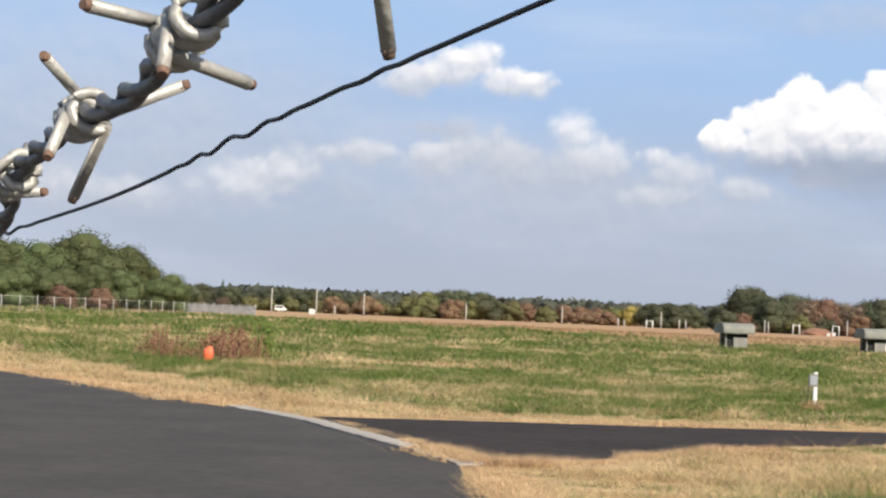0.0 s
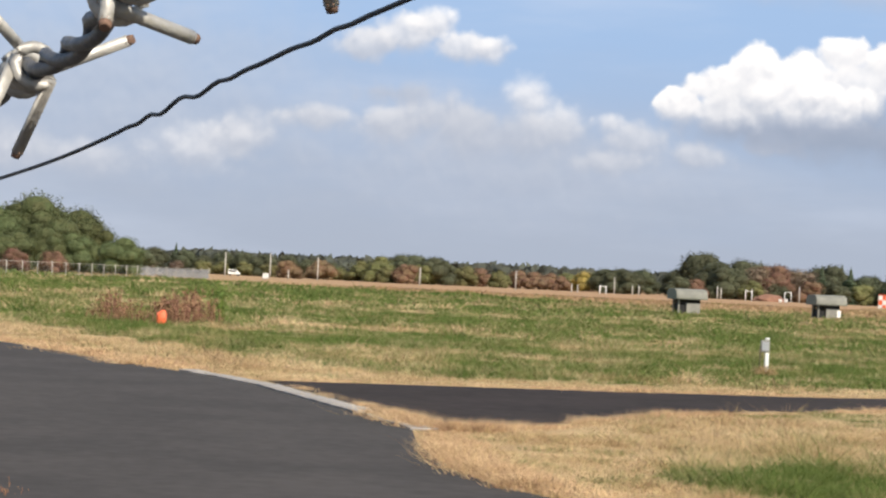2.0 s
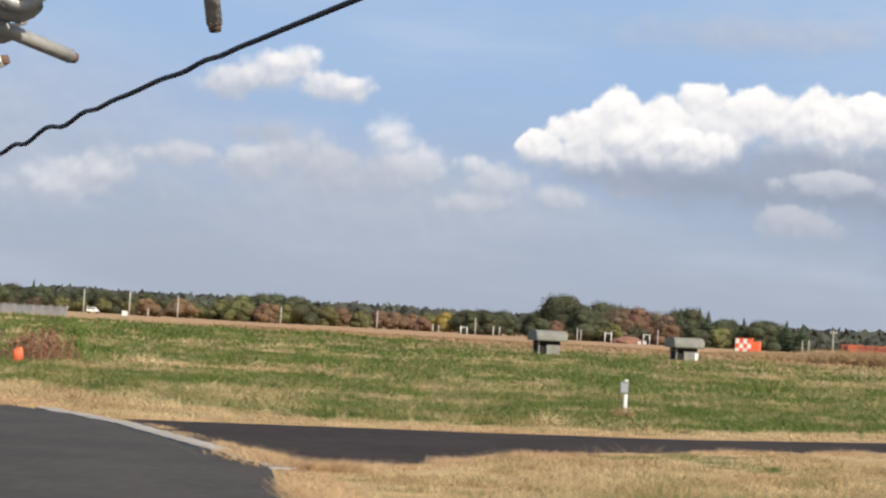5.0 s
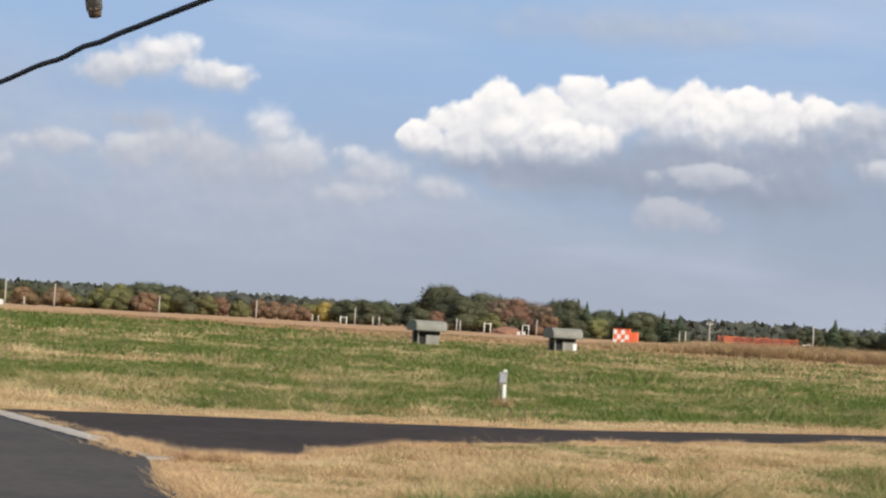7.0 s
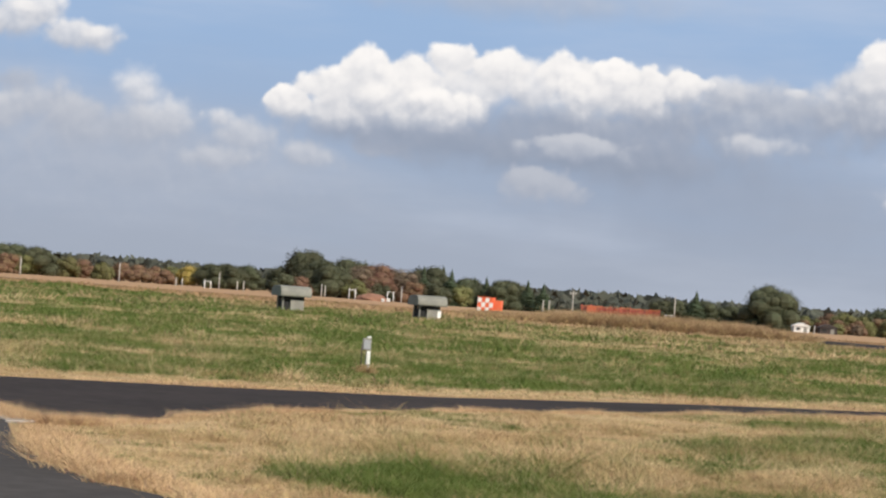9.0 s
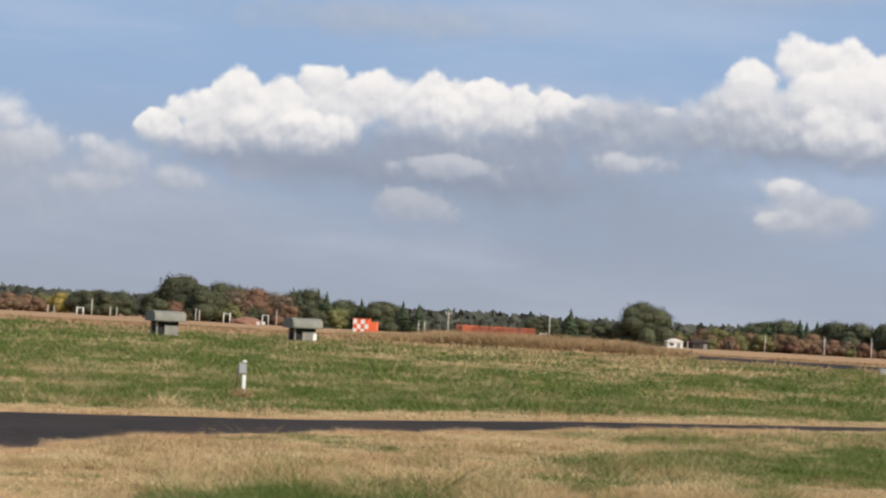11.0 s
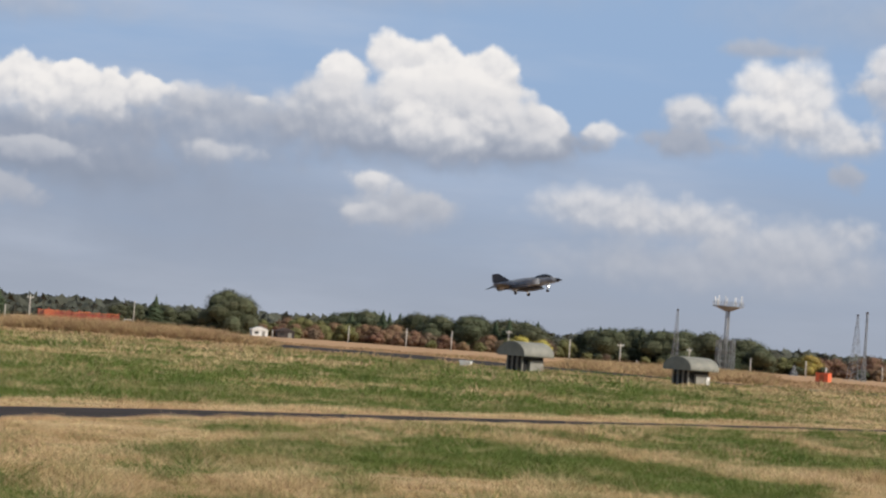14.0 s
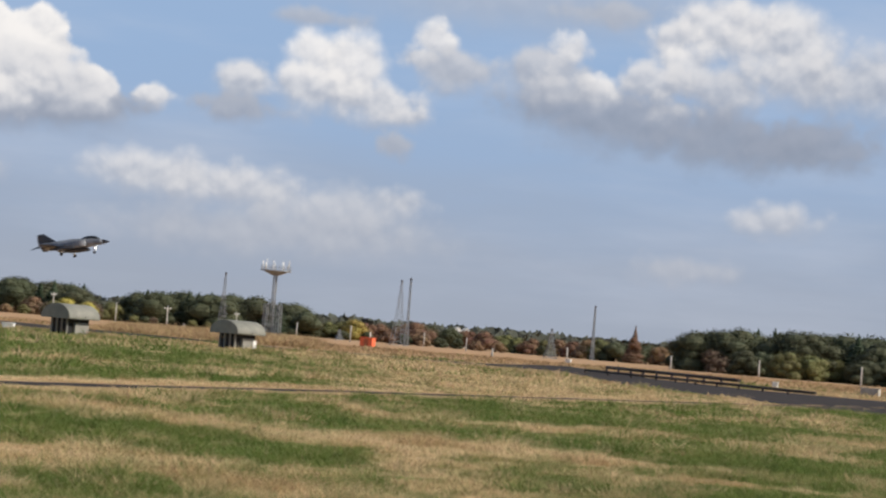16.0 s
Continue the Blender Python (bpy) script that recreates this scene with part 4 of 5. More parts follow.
grove(680, ["pine", "pine", "dark"], 0.15, (24.65, 0.74), (25.5, 0.78), (27.0, 0.8), (29.6, 0.84), (30.5, 0.78), low=0.84, squash=1.15)
grove(585, ["yellow"], 0.4, (29.95, 0.38), (30.7, 0.32))
grove(640, ["brown", "olive", "dark"], 0.3, (30.7, 0.36), (31.4, 0.35), (31.7, 0.38))
grove(640, ["dark", "pine", "pine", "dark"], 0.15, (31.75, 0.62), (32.1, 0.78), (33.3, 0.86), (35.2, 0.84), (36.3, 0.74), (36.95, 0.36), low=0.94, squash=1.15)
grove(610, ["brown", "olive"], 0.35, (30.9, 0.06), (33.0, 0.05), (34.8, 0.05))
grove(650, ["rust", "olive", "rust", "dark"], 0.3, (37.0, 0.26), (37.8, 0.42), (39.0, 0.38), (40.0, 0.5), (41.0, 0.42), (41.9, 0.4), (43.2, 0.3), (44.2, 0.38))
grove(640, ["yellow", "olive"], 0.4, (38.0, 0.46), (38.5, 0.5))
grove(620, ["dark", "rust"], 0.35, (37.2, 0.1), (40.0, 0.14), (43.5, 0.12))
grove(640, ["rust", "olive", "dark"], 0.3, (44.2, 0.36), (45.3, 0.46), (46.4, 0.42), (47.5, 0.45))
plant("cedar", at(45.92, 600), rise_of(0.86, 600))
grove(420, ["dark", "pine", "dark", "dark"], 0.26, (47.7, 0.85), (48.3, 0.98), (49.3, 1.1), (51.3, 1.1), (56.0, 1.1), low=0.92, squash=1.2)
grove(400, ["olive", "dark", "brown"], 0.4, (48.2, 0.45), (50.4, 0.5), (56.0, 0.4))

# far wooded ridge all round the horizon, a few pixels high
rng = np.random.RandomState(9)
n = 15000
a = np.concatenate([rng.uniform(-16, 58, 12000), rng.uniform(58, 344, 3000)])
r = rng.uniform(1150, 1750, n)
ridge = 0.36 + 0.1 * lattice_noise(a, a * 0, 1.7, 3) + 0.06 * lattice_noise(a, a * 0, 0.35, 4)
z = (EYE + r * np.tan(np.radians(ridge))) * np.sqrt(rng.uniform(0, 1, n))
c = np.stack([r * np.sin(np.radians(a)), r * np.cos(np.radians(a)), z], -1)
quads = [leaf_quads(rng, c, np.tile([0, -0.6, 0.8], (n, 1)), 3.2)]
seg = np.radians(np.arange(-180, 181, 1.0))
wall = np.stack([1500 * np.sin(seg), 1500 * np.cos(seg), np.zeros_like(seg)], -1)
crest = np.degrees(seg)
top = wall + np.stack([0 * seg, 0 * seg, EYE + 1500 * np.tan(np.radians(0.33 + 0.08 * lattice_noise(crest, crest * 0, 1.7, 3)))], -1)
back = np.stack([1800 * np.sin(seg), 1800 * np.cos(seg), np.zeros_like(seg)], -1)
quads.append(np.stack([wall[:-1], wall[1:], top[1:], top[:-1]], 1))
quads.append(np.stack([top[:-1], top[1:], back[1:], back[:-1]], 1))
L_RIDGE = foliage("distant_mixed_woods", (0.075, 0.08, 0.06), (0.055, 0.062, 0.05), scale=0.02, value=0.25)
ob = new("distant_woods", raw_mesh("distant_woods", np.concatenate(quads), 4, L_RIDGE))
tagged(ob, "low wooded ridge along the horizon", "woods", kind="stuff")

# ---- shelters: a barrel hood on a block base ----


def shelter(name, place, turn, width, depth, hood_h, base_h, gap, label, vault, posts, board):
    """A small store: block walls, a solid near-black slot for the shade under a wide hood. x runs along its front, y to
    its back.
    """
    root = thing(name, Matrix.Translation(place) @ Matrix.Rotation(radians(turn), 4, "Z"), label, "shelter", "shelters in the field")
    w, d = width / 2, depth / 2
    bw = w * 0.66
    part("base_wall", add_box(bmesh.new(), (-bw * 0.35, -d * 0.72, -0.3), (bw, d * 0.75, base_h), 0.03), M_HUT, root)
    # Recess and slot are solid boxes, their shade put into the colour.
    part("recess", add_box(bmesh.new(), (-bw, -d * 0.55, -0.3), (-bw * 0.352, d * 0.7, base_h * 0.98)), M_DARK, root, "near-black box in place of the recess's shade")
    part("slot", add_box(bmesh.new(), (-bw * 1.0, -d * 0.7, base_h), (bw * 0.98, d * 0.7, base_h + gap)), M_DARK, root, "near-black strip in place of the shade under the hood")
    for k in range(posts):
        y = -d * 0.62 + k * (d * 1.2) / max(1, posts - 1)
        part("post", add_box(bmesh.new(), (-bw - 0.12, y - 0.06, -0.2), (-bw - 0.005, y + 0.06, base_h + gap), 0.01), M_HUT, root)
    bm = bmesh.new()
    z0, n, rings = base_h + gap, 14, []
    for x in (-w, -w + 0.05, w - 0.05, w):
        s = 1.0 if abs(x) < w - 0.01 else 0.985
        arc = []
        for k in range(n + 1):
            q = math.pi * k / n
            cy, cz = math.cos(q), math.sin(q)
            if not vault:
                cy = math.copysign(abs(cy) ** 0.55, cy)
                cz = cz ** 0.7
            arc.append((x, -d * 1.12 * cy * s, z0 + 0.14 + hood_h * 0.86 * cz * s))
        rings.append([(x, -d * 1.12 * s, z0)] + arc + [(x, d * 1.12 * s, z0)])
    add_loft(bm, rings, True)
    for f in bm.faces:
        f.smooth = len(f.verts) == 4 and abs(f.normal.x) < 0.5
    part("hood", bm, M_HOOD, root, "weathered grey-green rounded hood")
    for k in range(3):
        x = -w * 0.5 + k * w * 0.55
        part("hood_rib", add_box(bmesh.new(), (x - 0.03, -d * 1.135, z0 + 0.02), (x + 0.03, -d * 1.10, z0 + hood_h * 0.22), 0.008), M_HOOD, root)
    if board:
        part("notice_board", add_box(bmesh.new(), (bw * 0.72, -d * 0.72 - 0.05, 0.15), (bw * 0.72 + 0.32, -d * 0.72 - 0.004, base_h * 0.85), 0.01), M_WHITE, root, "white notice board")
    return root


def hut_at(name, az0, az1, r, el_top, el_eave, el_slot, turn, depth, label, vault, posts, board):
    seen = 2 * r * math.tan(radians(az1 - az0) / 2)
    width = (seen - 1.12 * depth * math.sin(radians(turn))) / math.cos(radians(turn))
    top, eave, slot = rise_of(el_top, r), rise_of(el_eave, r), rise_of(el_slot, r)
    mid = (az0 + az1) / 2
    return shelter(name, at(mid, r), -mid + turn, width, depth, top - eave, slot, eave - slot, label, vault, posts, board)


hut_at("shelter", 7.70, 8.84, 158, 0.05, -0.24, -0.33, 20, 2.0, "grey-green low shelter with a dark slot, far in the field", False, 2, False)
hut_at("shelter", 11.55, 12.68, 168, 0.06, -0.22, -0.30, 22, 2.1, "grey-green low shelter with a small white board", False, 2, True)
hut_at("shelter", 29.30, 30.92, 160, 0.22, -0.20, -0.30, 42, 2.9, "barrel-roofed grey shelter standing in dry grass", True, 4, False)
hut_at("shelter", 33.97, 35.55, 152, 0.13, -0.25, -0.35, 42, 2.8, "barrel-roofed grey shelter with a white board on its wall", True, 4, True)

# ---- marker post by the side track ----
marker = thing("marker_post", Matrix.Translation((8.24, 44.5, 0)), "white marker post with a grey box in withered weeds", "marker post")
part("post", add_box(bmesh.new(), (0.0, -0.05, -0.1), (0.085, 0.03, 0.52), 0.015), M_WHITE, marker, "white painted post")
part("stake", add_tube(bmesh.new(), [(-0.1, 0.0, -0.1), (-0.11, 0.0, 0.66)], 0.012, 8), M_BARK, marker, "thin grey wooden stake")
part("box", add_box(bmesh.new(), (-0.1, -0.03, 0.53), (0.1, 0.03, 0.8), 0.02), M_HUT, marker, "grey weathered box")
part("box_rim", add_box(bmesh.new(), (-0.07, -0.038, 0.57), (0.07, -0.032, 0.76), 0.002), M_STEEL, marker)
part("cap", add_box(bmesh.new(), (0.0, -0.04, 0.803), (0.09, 0.03, 0.85), 0.012), M_WHITE, marker)


def weeds(name, label, mat, place, spread, count, h0, h1, w, seed):
    rng = np.random.RandomState(seed)
    out = []
    for k in range(count):
        x, y = rng.normal(0, spread[0]), rng.normal(0, spread[1])
        h = rng.uniform(h0, h1) * math.exp(-0.35 * (x / spread[0]) ** 2)
        lx, ly = rng.normal(0, 0.18, 2) * h
        base = np.array([x, y, 0])
        tip = np.array([x + lx, y + ly, h])
        side = rng.normal(0, 1, 3) * [1, 1, 0.1]
        side = side / np.linalg.norm(side) * w / 2
        out.append(np.stack([base - side, base + side, tip + side * 0.4, tip - side * 0.4]))
        for j in range(7):
            f = rng.uniform(0.35, 1.0)
            p = base + (tip - base) * f
            d = rng.normal(0, 1, 3)
            d = d / np.linalg.norm(d) * h * 0.09
            s = rng.normal(0, 1, 3)
            s = s / np.linalg.norm(s) * w * 1.4
            out.append(np.stack([p - s, p + s * 0.5, p + d + s, p + d - s * 0.5]))
    ob = new(name, raw_mesh(name, np.array(out), 4, mat))
    ob.location = place
    return tagged(ob, label, "weeds", kind="stuff")


weeds("withered_weeds", "withered brown weeds round the marker post", M_REED, (8.18, 44.38, 0), (0.24, 0.1), 220, 0.08, 0.24, 0.014, 1)
for k, (az, r, cnt, h) in enumerate(((-7.9, 66, 90, 1.1), (-7.3, 63, 60, 0.8), (-6.3, 64, 110, 1.15), (-5.9, 66, 130, 1.2), (-5.4, 67, 80, 1.1))):
    weeds("dead_weeds", "tall rusty dead weeds in the grass", M_WEED, at(az, r), (0.42, 0.4), cnt, h * 0.4, h, 0.022, 10 + k)
weeds("green_weeds", "tall green weed standing above the grass", M_GREEN, at(-4.9, 68), (0.14, 0.2), 30, 0.9, 1.5, 0.03, 20)
weeds("roadside_weeds", "reddish withered weeds beside the asphalt", M_WEED, at(-11.8, 15.8), (0.22, 0.22), 160, 0.05, 0.22, 0.008, 21)
rag = bmesh.new()
bmesh.ops.create_icosphere(rag, subdivisions=2, radius=1.0)
for v in rag.verts:
    v.co *= 1 + 0.25 * noise.noise(v.co * 1.7)
    v.co = Vector((v.co.x * 0.17, v.co.y * 0.12, max(-0.02, v.co.z * 0.24 + 0.22)))
solo("orange_marker", rag, M_ORANGE, "bright orange marker bag among the dead weeds", "marker", m=Matrix.Translation(at(-6.45, 62.5)))

# ---- poles along the far side of the field ----


def pole(az, r, el_top, label="pale slender concrete pole beyond the field", arm=False, thick=0.16):
    h = rise_of(el_top, r)
    root = thing("pole", Matrix.Translation(at(az, r)), label, "pole", "poles beyond the field")
    part("shaft", add_tube(bmesh.new(), [(0, 0, -0.5), (0, 0, h * 0.5), (0, 0, h)], [thick * 1.2, thick, thick * 0.8], 8), M_POLE, root)
    part("cap", add_tube(bmesh.new(), [(0, 0, h), (0, 0, h + 0.08)], thick * 0.95, 8), M_STEEL, root)
    if arm:
        part("crossarm", add_box(bmesh.new(), (-0.9, -0.08, h - 0.75), (0.9, 0.08, h - 0.55), 0.02), M_POLE, root)
        for x in (-0.8, 0.8):
            part("insulator", add_tube(bmesh.new(), [(x, 0, h - 0.55), (x, 0, h - 0.3)], 0.09, 6), M_WHITE, root)
    return root


for az, r, el in ((-4.76, 520, 0.48), (-3.5, 500, 0.51), (-2.16, 510, 0.44), (0.73, 510, 0.29), (3.44, 520, 0.34), (6.22, 560, 0.28), (11.36, 560, 0.25), (19.06, 520, 0.54),
                  (25.09, 560, 0.29), (26.72, 530, 0.35), (28.0, 540, 0.36), (31.34, 530, 0.36), (37.92, 500, 0.24), (40.0, 560, 0.22), (41.2, 520, 0.17), (46.97, 400, 0.12), (49.42, 380, 0.2), (52.22, 380, 0.24)):
    pole(az, r, el)
for az, r, el in ((29.6, 560, 0.5), (32.76, 480, 0.38), (34.69, 560, 0.37), (16.2, 520, 0.5)):
    pole(az, r, el, "pole with a crossarm and insulators", True)
for az, r, el in ((-2.98, 520, 0.05), (5.02, 540, 0.04), (5.19, 545, 0.03), (5.82, 540, 0.05), (5.99, 545, 0.03), (6.73, 540, 0.08), (6.91, 545, 0.08), (9.1, 545, 0.16), (9.2, 560, 0.12), (9.88, 540, 0.12), (10.06, 545, 0.12),
                  (15.37, 520, 0.16), (15.54, 520, 0.19), (33.24, 500, -0.08), (36.4, 500, 0.2), (44.05, 420, 0.12), (41.95, 330, -0.08), (22.95, 520, 0.02)):
    pole(az, r, el, "short pale post in the field", thick=0.17)


def frame_stand(az, r, el, wide):
    h = rise_of(el, r)
    root = thing("light_stand", Matrix.Translation(at(az, r)) @ Matrix.Rotation(radians(-az), 4, "Z"), "small white goal-shaped light stand", "light stand", "light stands")
    for x in (-wide / 2, wide / 2):
        part("leg", add_tube(bmesh.new(), [(x, 0, -0.2), (x, 0, h)], 0.13, 6), M_WHITE, root)
    part("crossbar", add_box(bmesh.new(), (-wide / 2, -0.09, h - 0.16), (wide / 2, 0.09, h), 0.02), M_WHITE, root)
    return root


for az, el in ((5.9, 0.02), (9.97, 0.08), (11.05, 0.1), (18.9, 0.02)):
    frame_stand(az, 530, el, 1.6)


def cabinet(az, r, w, h, mat, name, label, legs=True):
    root = thing(name, Matrix.Translation(at(az, r)) @ Matrix.Rotation(radians(-az - 12), 4, "Z"), label, name.replace("_", " "))
    part("body", add_box(bmesh.new(), (-w / 2, -w / 3, 0.12), (w / 2, w / 3, h), 0.04), mat, root)
    part("lid", add_box(bmesh.new(), (-w / 2 - 0.05, -w / 3 - 0.05, h + 0.002), (w / 2 + 0.05, w / 3 + 0.05, h + 0.1), 0.03), mat, root)
    part("plinth", add_box(bmesh.new(), (-w / 2 + 0.05, -w / 3 + 0.05, -0.2), (w / 2 - 0.05, w / 3 - 0.05, 0.118)), M_CONCRETE, root)
    return root


cabinet(-3.62, 470, 1.25, 1.2, M_WHITE, "equipment_cabinet", "white equipment cabinet beside a pole")
cabinet(11.0, 520, 0.8, 0.9, M_WHITE, "equipment_cabinet", "small white equipment cabinet on reddish soil")
cabinet(10.85, 500, 0.7, 0.75, M_WHITE, "equipment_cabinet", "small white equipment cabinet on reddish soil")
cabinet(44.1, 330, 0.9, 0.6, M_WHITE, "equipment_cabinet", "small white box beside the taxiway")
cabinet(49.9, 190, 0.5, 0.5, M_WHITE, "equipment_cabinet", "small white box beside the taxiway")
cabinet(52.5, 185, 1.6, 0.7, M_CONCRETE, "equipment_cabinet", "pale grey ground cabinet beside the taxiway")
cabinet(28.45, 165, 0.0 + 0.9, 0.42, M_WHITE, "equipment_cabinet", "low white box in the withered grass")

# soil mounds behind the first shelters
for az, r, w, h in ((10.55, 545, 9.0, 1.9), (21.0, 560, 12.0, 1.2)):
    bm = bmesh.new()
    bmesh.ops.create_icosphere(bm, subdivisions=4, radius=1.0)
    for v in bm.verts:
        k = 1 + 0.12 * noise.noise(v.co * 2.3)
        v.co = Vector((v.co.x * w / 2 * k, v.co.y * w / 2 * k, v.co.z * h * k))
    solo("soil_mound", bm, M_SOIL, "heap of bare reddish soil in the field", "soil mound", m=Matrix.Translation(at(az, r)))

# ---- a white van far off, and a white hut ----


def van(az, r):
    root = thing("van", Matrix.Translation(at(az, r)) @ Matrix.Rotation(radians(-az), 4, "Z"), "small white van parked beyond the field", "van")
    bm = add_prism(bmesh.new(), [(-1.7, 0.45), (1.65, 0.45), (1.7, 0.95), (1.25, 1.05), (0.75, 1.75), (-1.6, 1.8), (-1.72, 1.0)], -0.75, 0.75)
    bm.transform(Matrix.Rotation(radians(90), 4, "X"))
    bmesh.ops.bevel(bm, geom=list(bm.edges), offset=0.06, segments=2, affect="EDGES")
    part("body", bm, M_WHITE, root)
    for x0, x1 in ((-1.45, -0.5), (-0.4, 0.55)):
        part("side_window", add_box(bmesh.new(), (x0, -0.765, 1.1), (x1, -0.752, 1.6)), M_DARK, root)
    for x in (-1.1, 1.1):
        for y in (-0.72, 0.72):
            wheel = part("wheel", add_tube(bmesh.new(), [(x, y - 0.1, 0.3), (x, y + 0.1, 0.3)], 0.3, 14), M_RAIL, root)
    return root


van(-4.5, 560)


def cottage(az, r, w, d, h, wall_mat, roof_mat, label, name="hut"):
    root = thing(name, Matrix.Translation(at(az, r)) @ Matrix.Rotation(radians(-az + 10), 4, "Z"), label, name)
    part("wall", add_box(bmesh.new(), (-w / 2, -d / 2, -0.3), (w / 2, d / 2, h), 0.02), wall_mat, root)
    bm = add_prism(bmesh.new(), [(-w * 0.6, h), (w * 0.6, h), (w * 0.06, h * 1.55), (-w * 0.06, h * 1.55)], -d * 0.58, d * 0.58)
    bm.transform(Matrix.Rotation(radians(90), 4, "X"))
    part("roof", bm, roof_mat, root)
    part("door", add_box(bmesh.new(), (w * 0.12, -d / 2 - 0.03, 0), (w * 0.34, -d / 2 - 0.004, h * 0.82)), M_HUT, root)
    part("window", add_box(bmesh.new(), (-w * 0.36, -d / 2 - 0.03, h * 0.35), (-w * 0.1, -d / 2 - 0.004, h * 0.75)), M_DARK, root)
    return root


cottage(22.57, 580, 4.4, 4.0, 1.7, M_WHITE, M_WHITE, "small white hut with a pale roof by the dome-shaped tree")
cottage(23.3, 590, 5.0, 4.0, 1.8, M_RAIL, M_RAIL, "low dark open-sided shed beside the white hut", "shed")
for az, w in ((39.95, 7.0), (40.9, 6.0), (41.15, 5.0)):
    cottage(az, 900, w, 6.0, rise_of(0.44, 900) / 1.55, M_WHITE, M_WHITE, "white house showing above distant autumn trees", "house")

# ---- orange and white checkered cabin, orange netting, orange box ----
cab = thing("checkered_cabin", Matrix.Translation(at(13.77, 380)) @ Matrix.Rotation(radians(-13.77 - 8), 4, "Z"), "orange and white checkered localizer cabin on the airfield", "cabin")
cw, ch = 2.9, rise_of(0.13, 380)
part("body", add_box(bmesh.new(), (-cw / 2, -1.5, 0), (cw / 2, 1.5, ch), 0.03), M_ORANGE, cab, "orange painted cabin walls")
part("annex", add_box(bmesh.new(), (cw / 2 + 0.003, -1.3, 0), (cw / 2 + 1.5, 1.3, ch * 0.86), 0.03), M_ORANGE, cab, "plain orange annex")
sq = cw / 4
panel = bpy.data.meshes.new("white_panel")
bm = add_box(bmesh.new(), (0, -0.03, 0), (sq, 0.0, ch / 3))
bm.to_mesh(panel)
bm.free()
panel.materials.append(M_WHITE)
for i in range(4):
    for j in range(3):
        if (i + j) % 2 == 0:
            ob = part_mesh("white_panel", panel, M_WHITE, cab)
            ob.matrix_basis = pose(-cw / 2 + i * sq, -1.504, j * ch / 3)
            ob = part_mesh("white_panel", panel, M_WHITE, cab)
            ob.matrix_basis = pose(-cw / 2 - 0.004, 1.5 - i * 0.75, j * ch / 3, 0, 0, -90) @ Matrix.Diagonal((0.75 / sq, 1, 1, 1))
part("roof", add_box(bmesh.new(), (-cw / 2 - 0.1, -1.6, ch + 0.003), (cw / 2 + 0.1, 1.6, ch + 0.14), 0.04), M_ORANGE, cab)

net = thing("barrier_net", Matrix.Translation(at(17.55, 330)) @ Matrix.Rotation(radians(-17.55), 4, "Z"), "long orange-red netting fence behind tall grass", "netting fence")
half, top = 330 * math.tan(radians(1.1)), rise_of(0.15, 330)
for k in range(9):
    x = -half + k * half / 4
    part("post", add_tube(bmesh.new(), [(x, 0, -0.3), (x, 0, top + 0.1 * (k % 2))], 0.06, 6), M_NET, net)
for k in range(8):
    x0 = -half + k * half / 4
    bm = bmesh.new()
    for j in range(7):
        f = j / 6
        add_box(bm, (x0 + 0.06, -0.02, 0.1 + (top - 0.3) * f - 0.03), (x0 + half / 4 - 0.06, 0.02, 0.1 + (top - 0.3) * f + 0.05 + 0.04 * math.sin(k * 2 + j)))
    for j in range(11):
        f = (j + 0.5) / 11
        xx = x0 + half / 4 * f
        add_box(bm, (xx - 0.035, -0.018, 0.1), (xx + 0.035, 0.018, top - 0.1 - 0.15 * math.sin(math.pi * f)))
    part("net_panel", bm, M_NET, net)
part("control_box", add_box(bmesh.new(), (-half * 0.86, -0.9, 0), (-half * 0.62, -0.1, top * 0.96), 0.05), M_NET, net, "solid orange-red box")

box = thing("orange_cabin", Matrix.Translation(at(38.42, 350)) @ Matrix.Rotation(radians(-38.42 - 20), 4, "Z"), "bright orange equipment cabin on the dry field", "cabin")
bh = rise_of(-0.06, 350)
part("body", add_box(bmesh.new(), (-1.1, -0.9, 0), (1.1, 0.9, bh), 0.04), M_ORANGE, box)
part("roof", add_box(bmesh.new(), (-1.2, -1.0, bh + 0.003), (1.2, 1.0, bh + 0.1), 0.03), M_ORANGE, box)
part("door", add_box(bmesh.new(), (-0.4, -0.94, 0.05), (0.4, -0.904, bh - 0.15), 0.01), M_NET, box)
part("vent_pipe", add_tube(bmesh.new(), [(0.3, 0.2, bh), (0.3, 0.2, bh + 1.0)], 0.1, 8), M_WHITE, box)

# ---- lattice masts and the antenna tower ----


def lattice(bm, w0, w1, z0, z1, bays, bar):
    """A square lattice column with legs, rings and cross braces."""
    def corner(k, z):
        f = (z - z0) / (z1 - z0)
        w = (w0 + (w1 - w0) * f) / 2
        return (w * (1, -1, -1, 1)[k % 4], w * (1, 1, -1, -1)[k % 4], z)
    for k in range(4):
        add_tube(bm, [corner(k, z0), corner(k, z1)], bar, 4)
    for b in range(bays):
        za, zb = z0 + (z1 - z0) * b / bays, z0 + (z1 - z0) * (b + 1) / bays
        for k in range(4):
            add_tube(bm, [corner(k, za), corner(k + 1, zb)], bar * 0.6, 4)
            add_tube(bm, [corner(k, zb), corner(k + 1, zb)], bar * 0.6, 4)


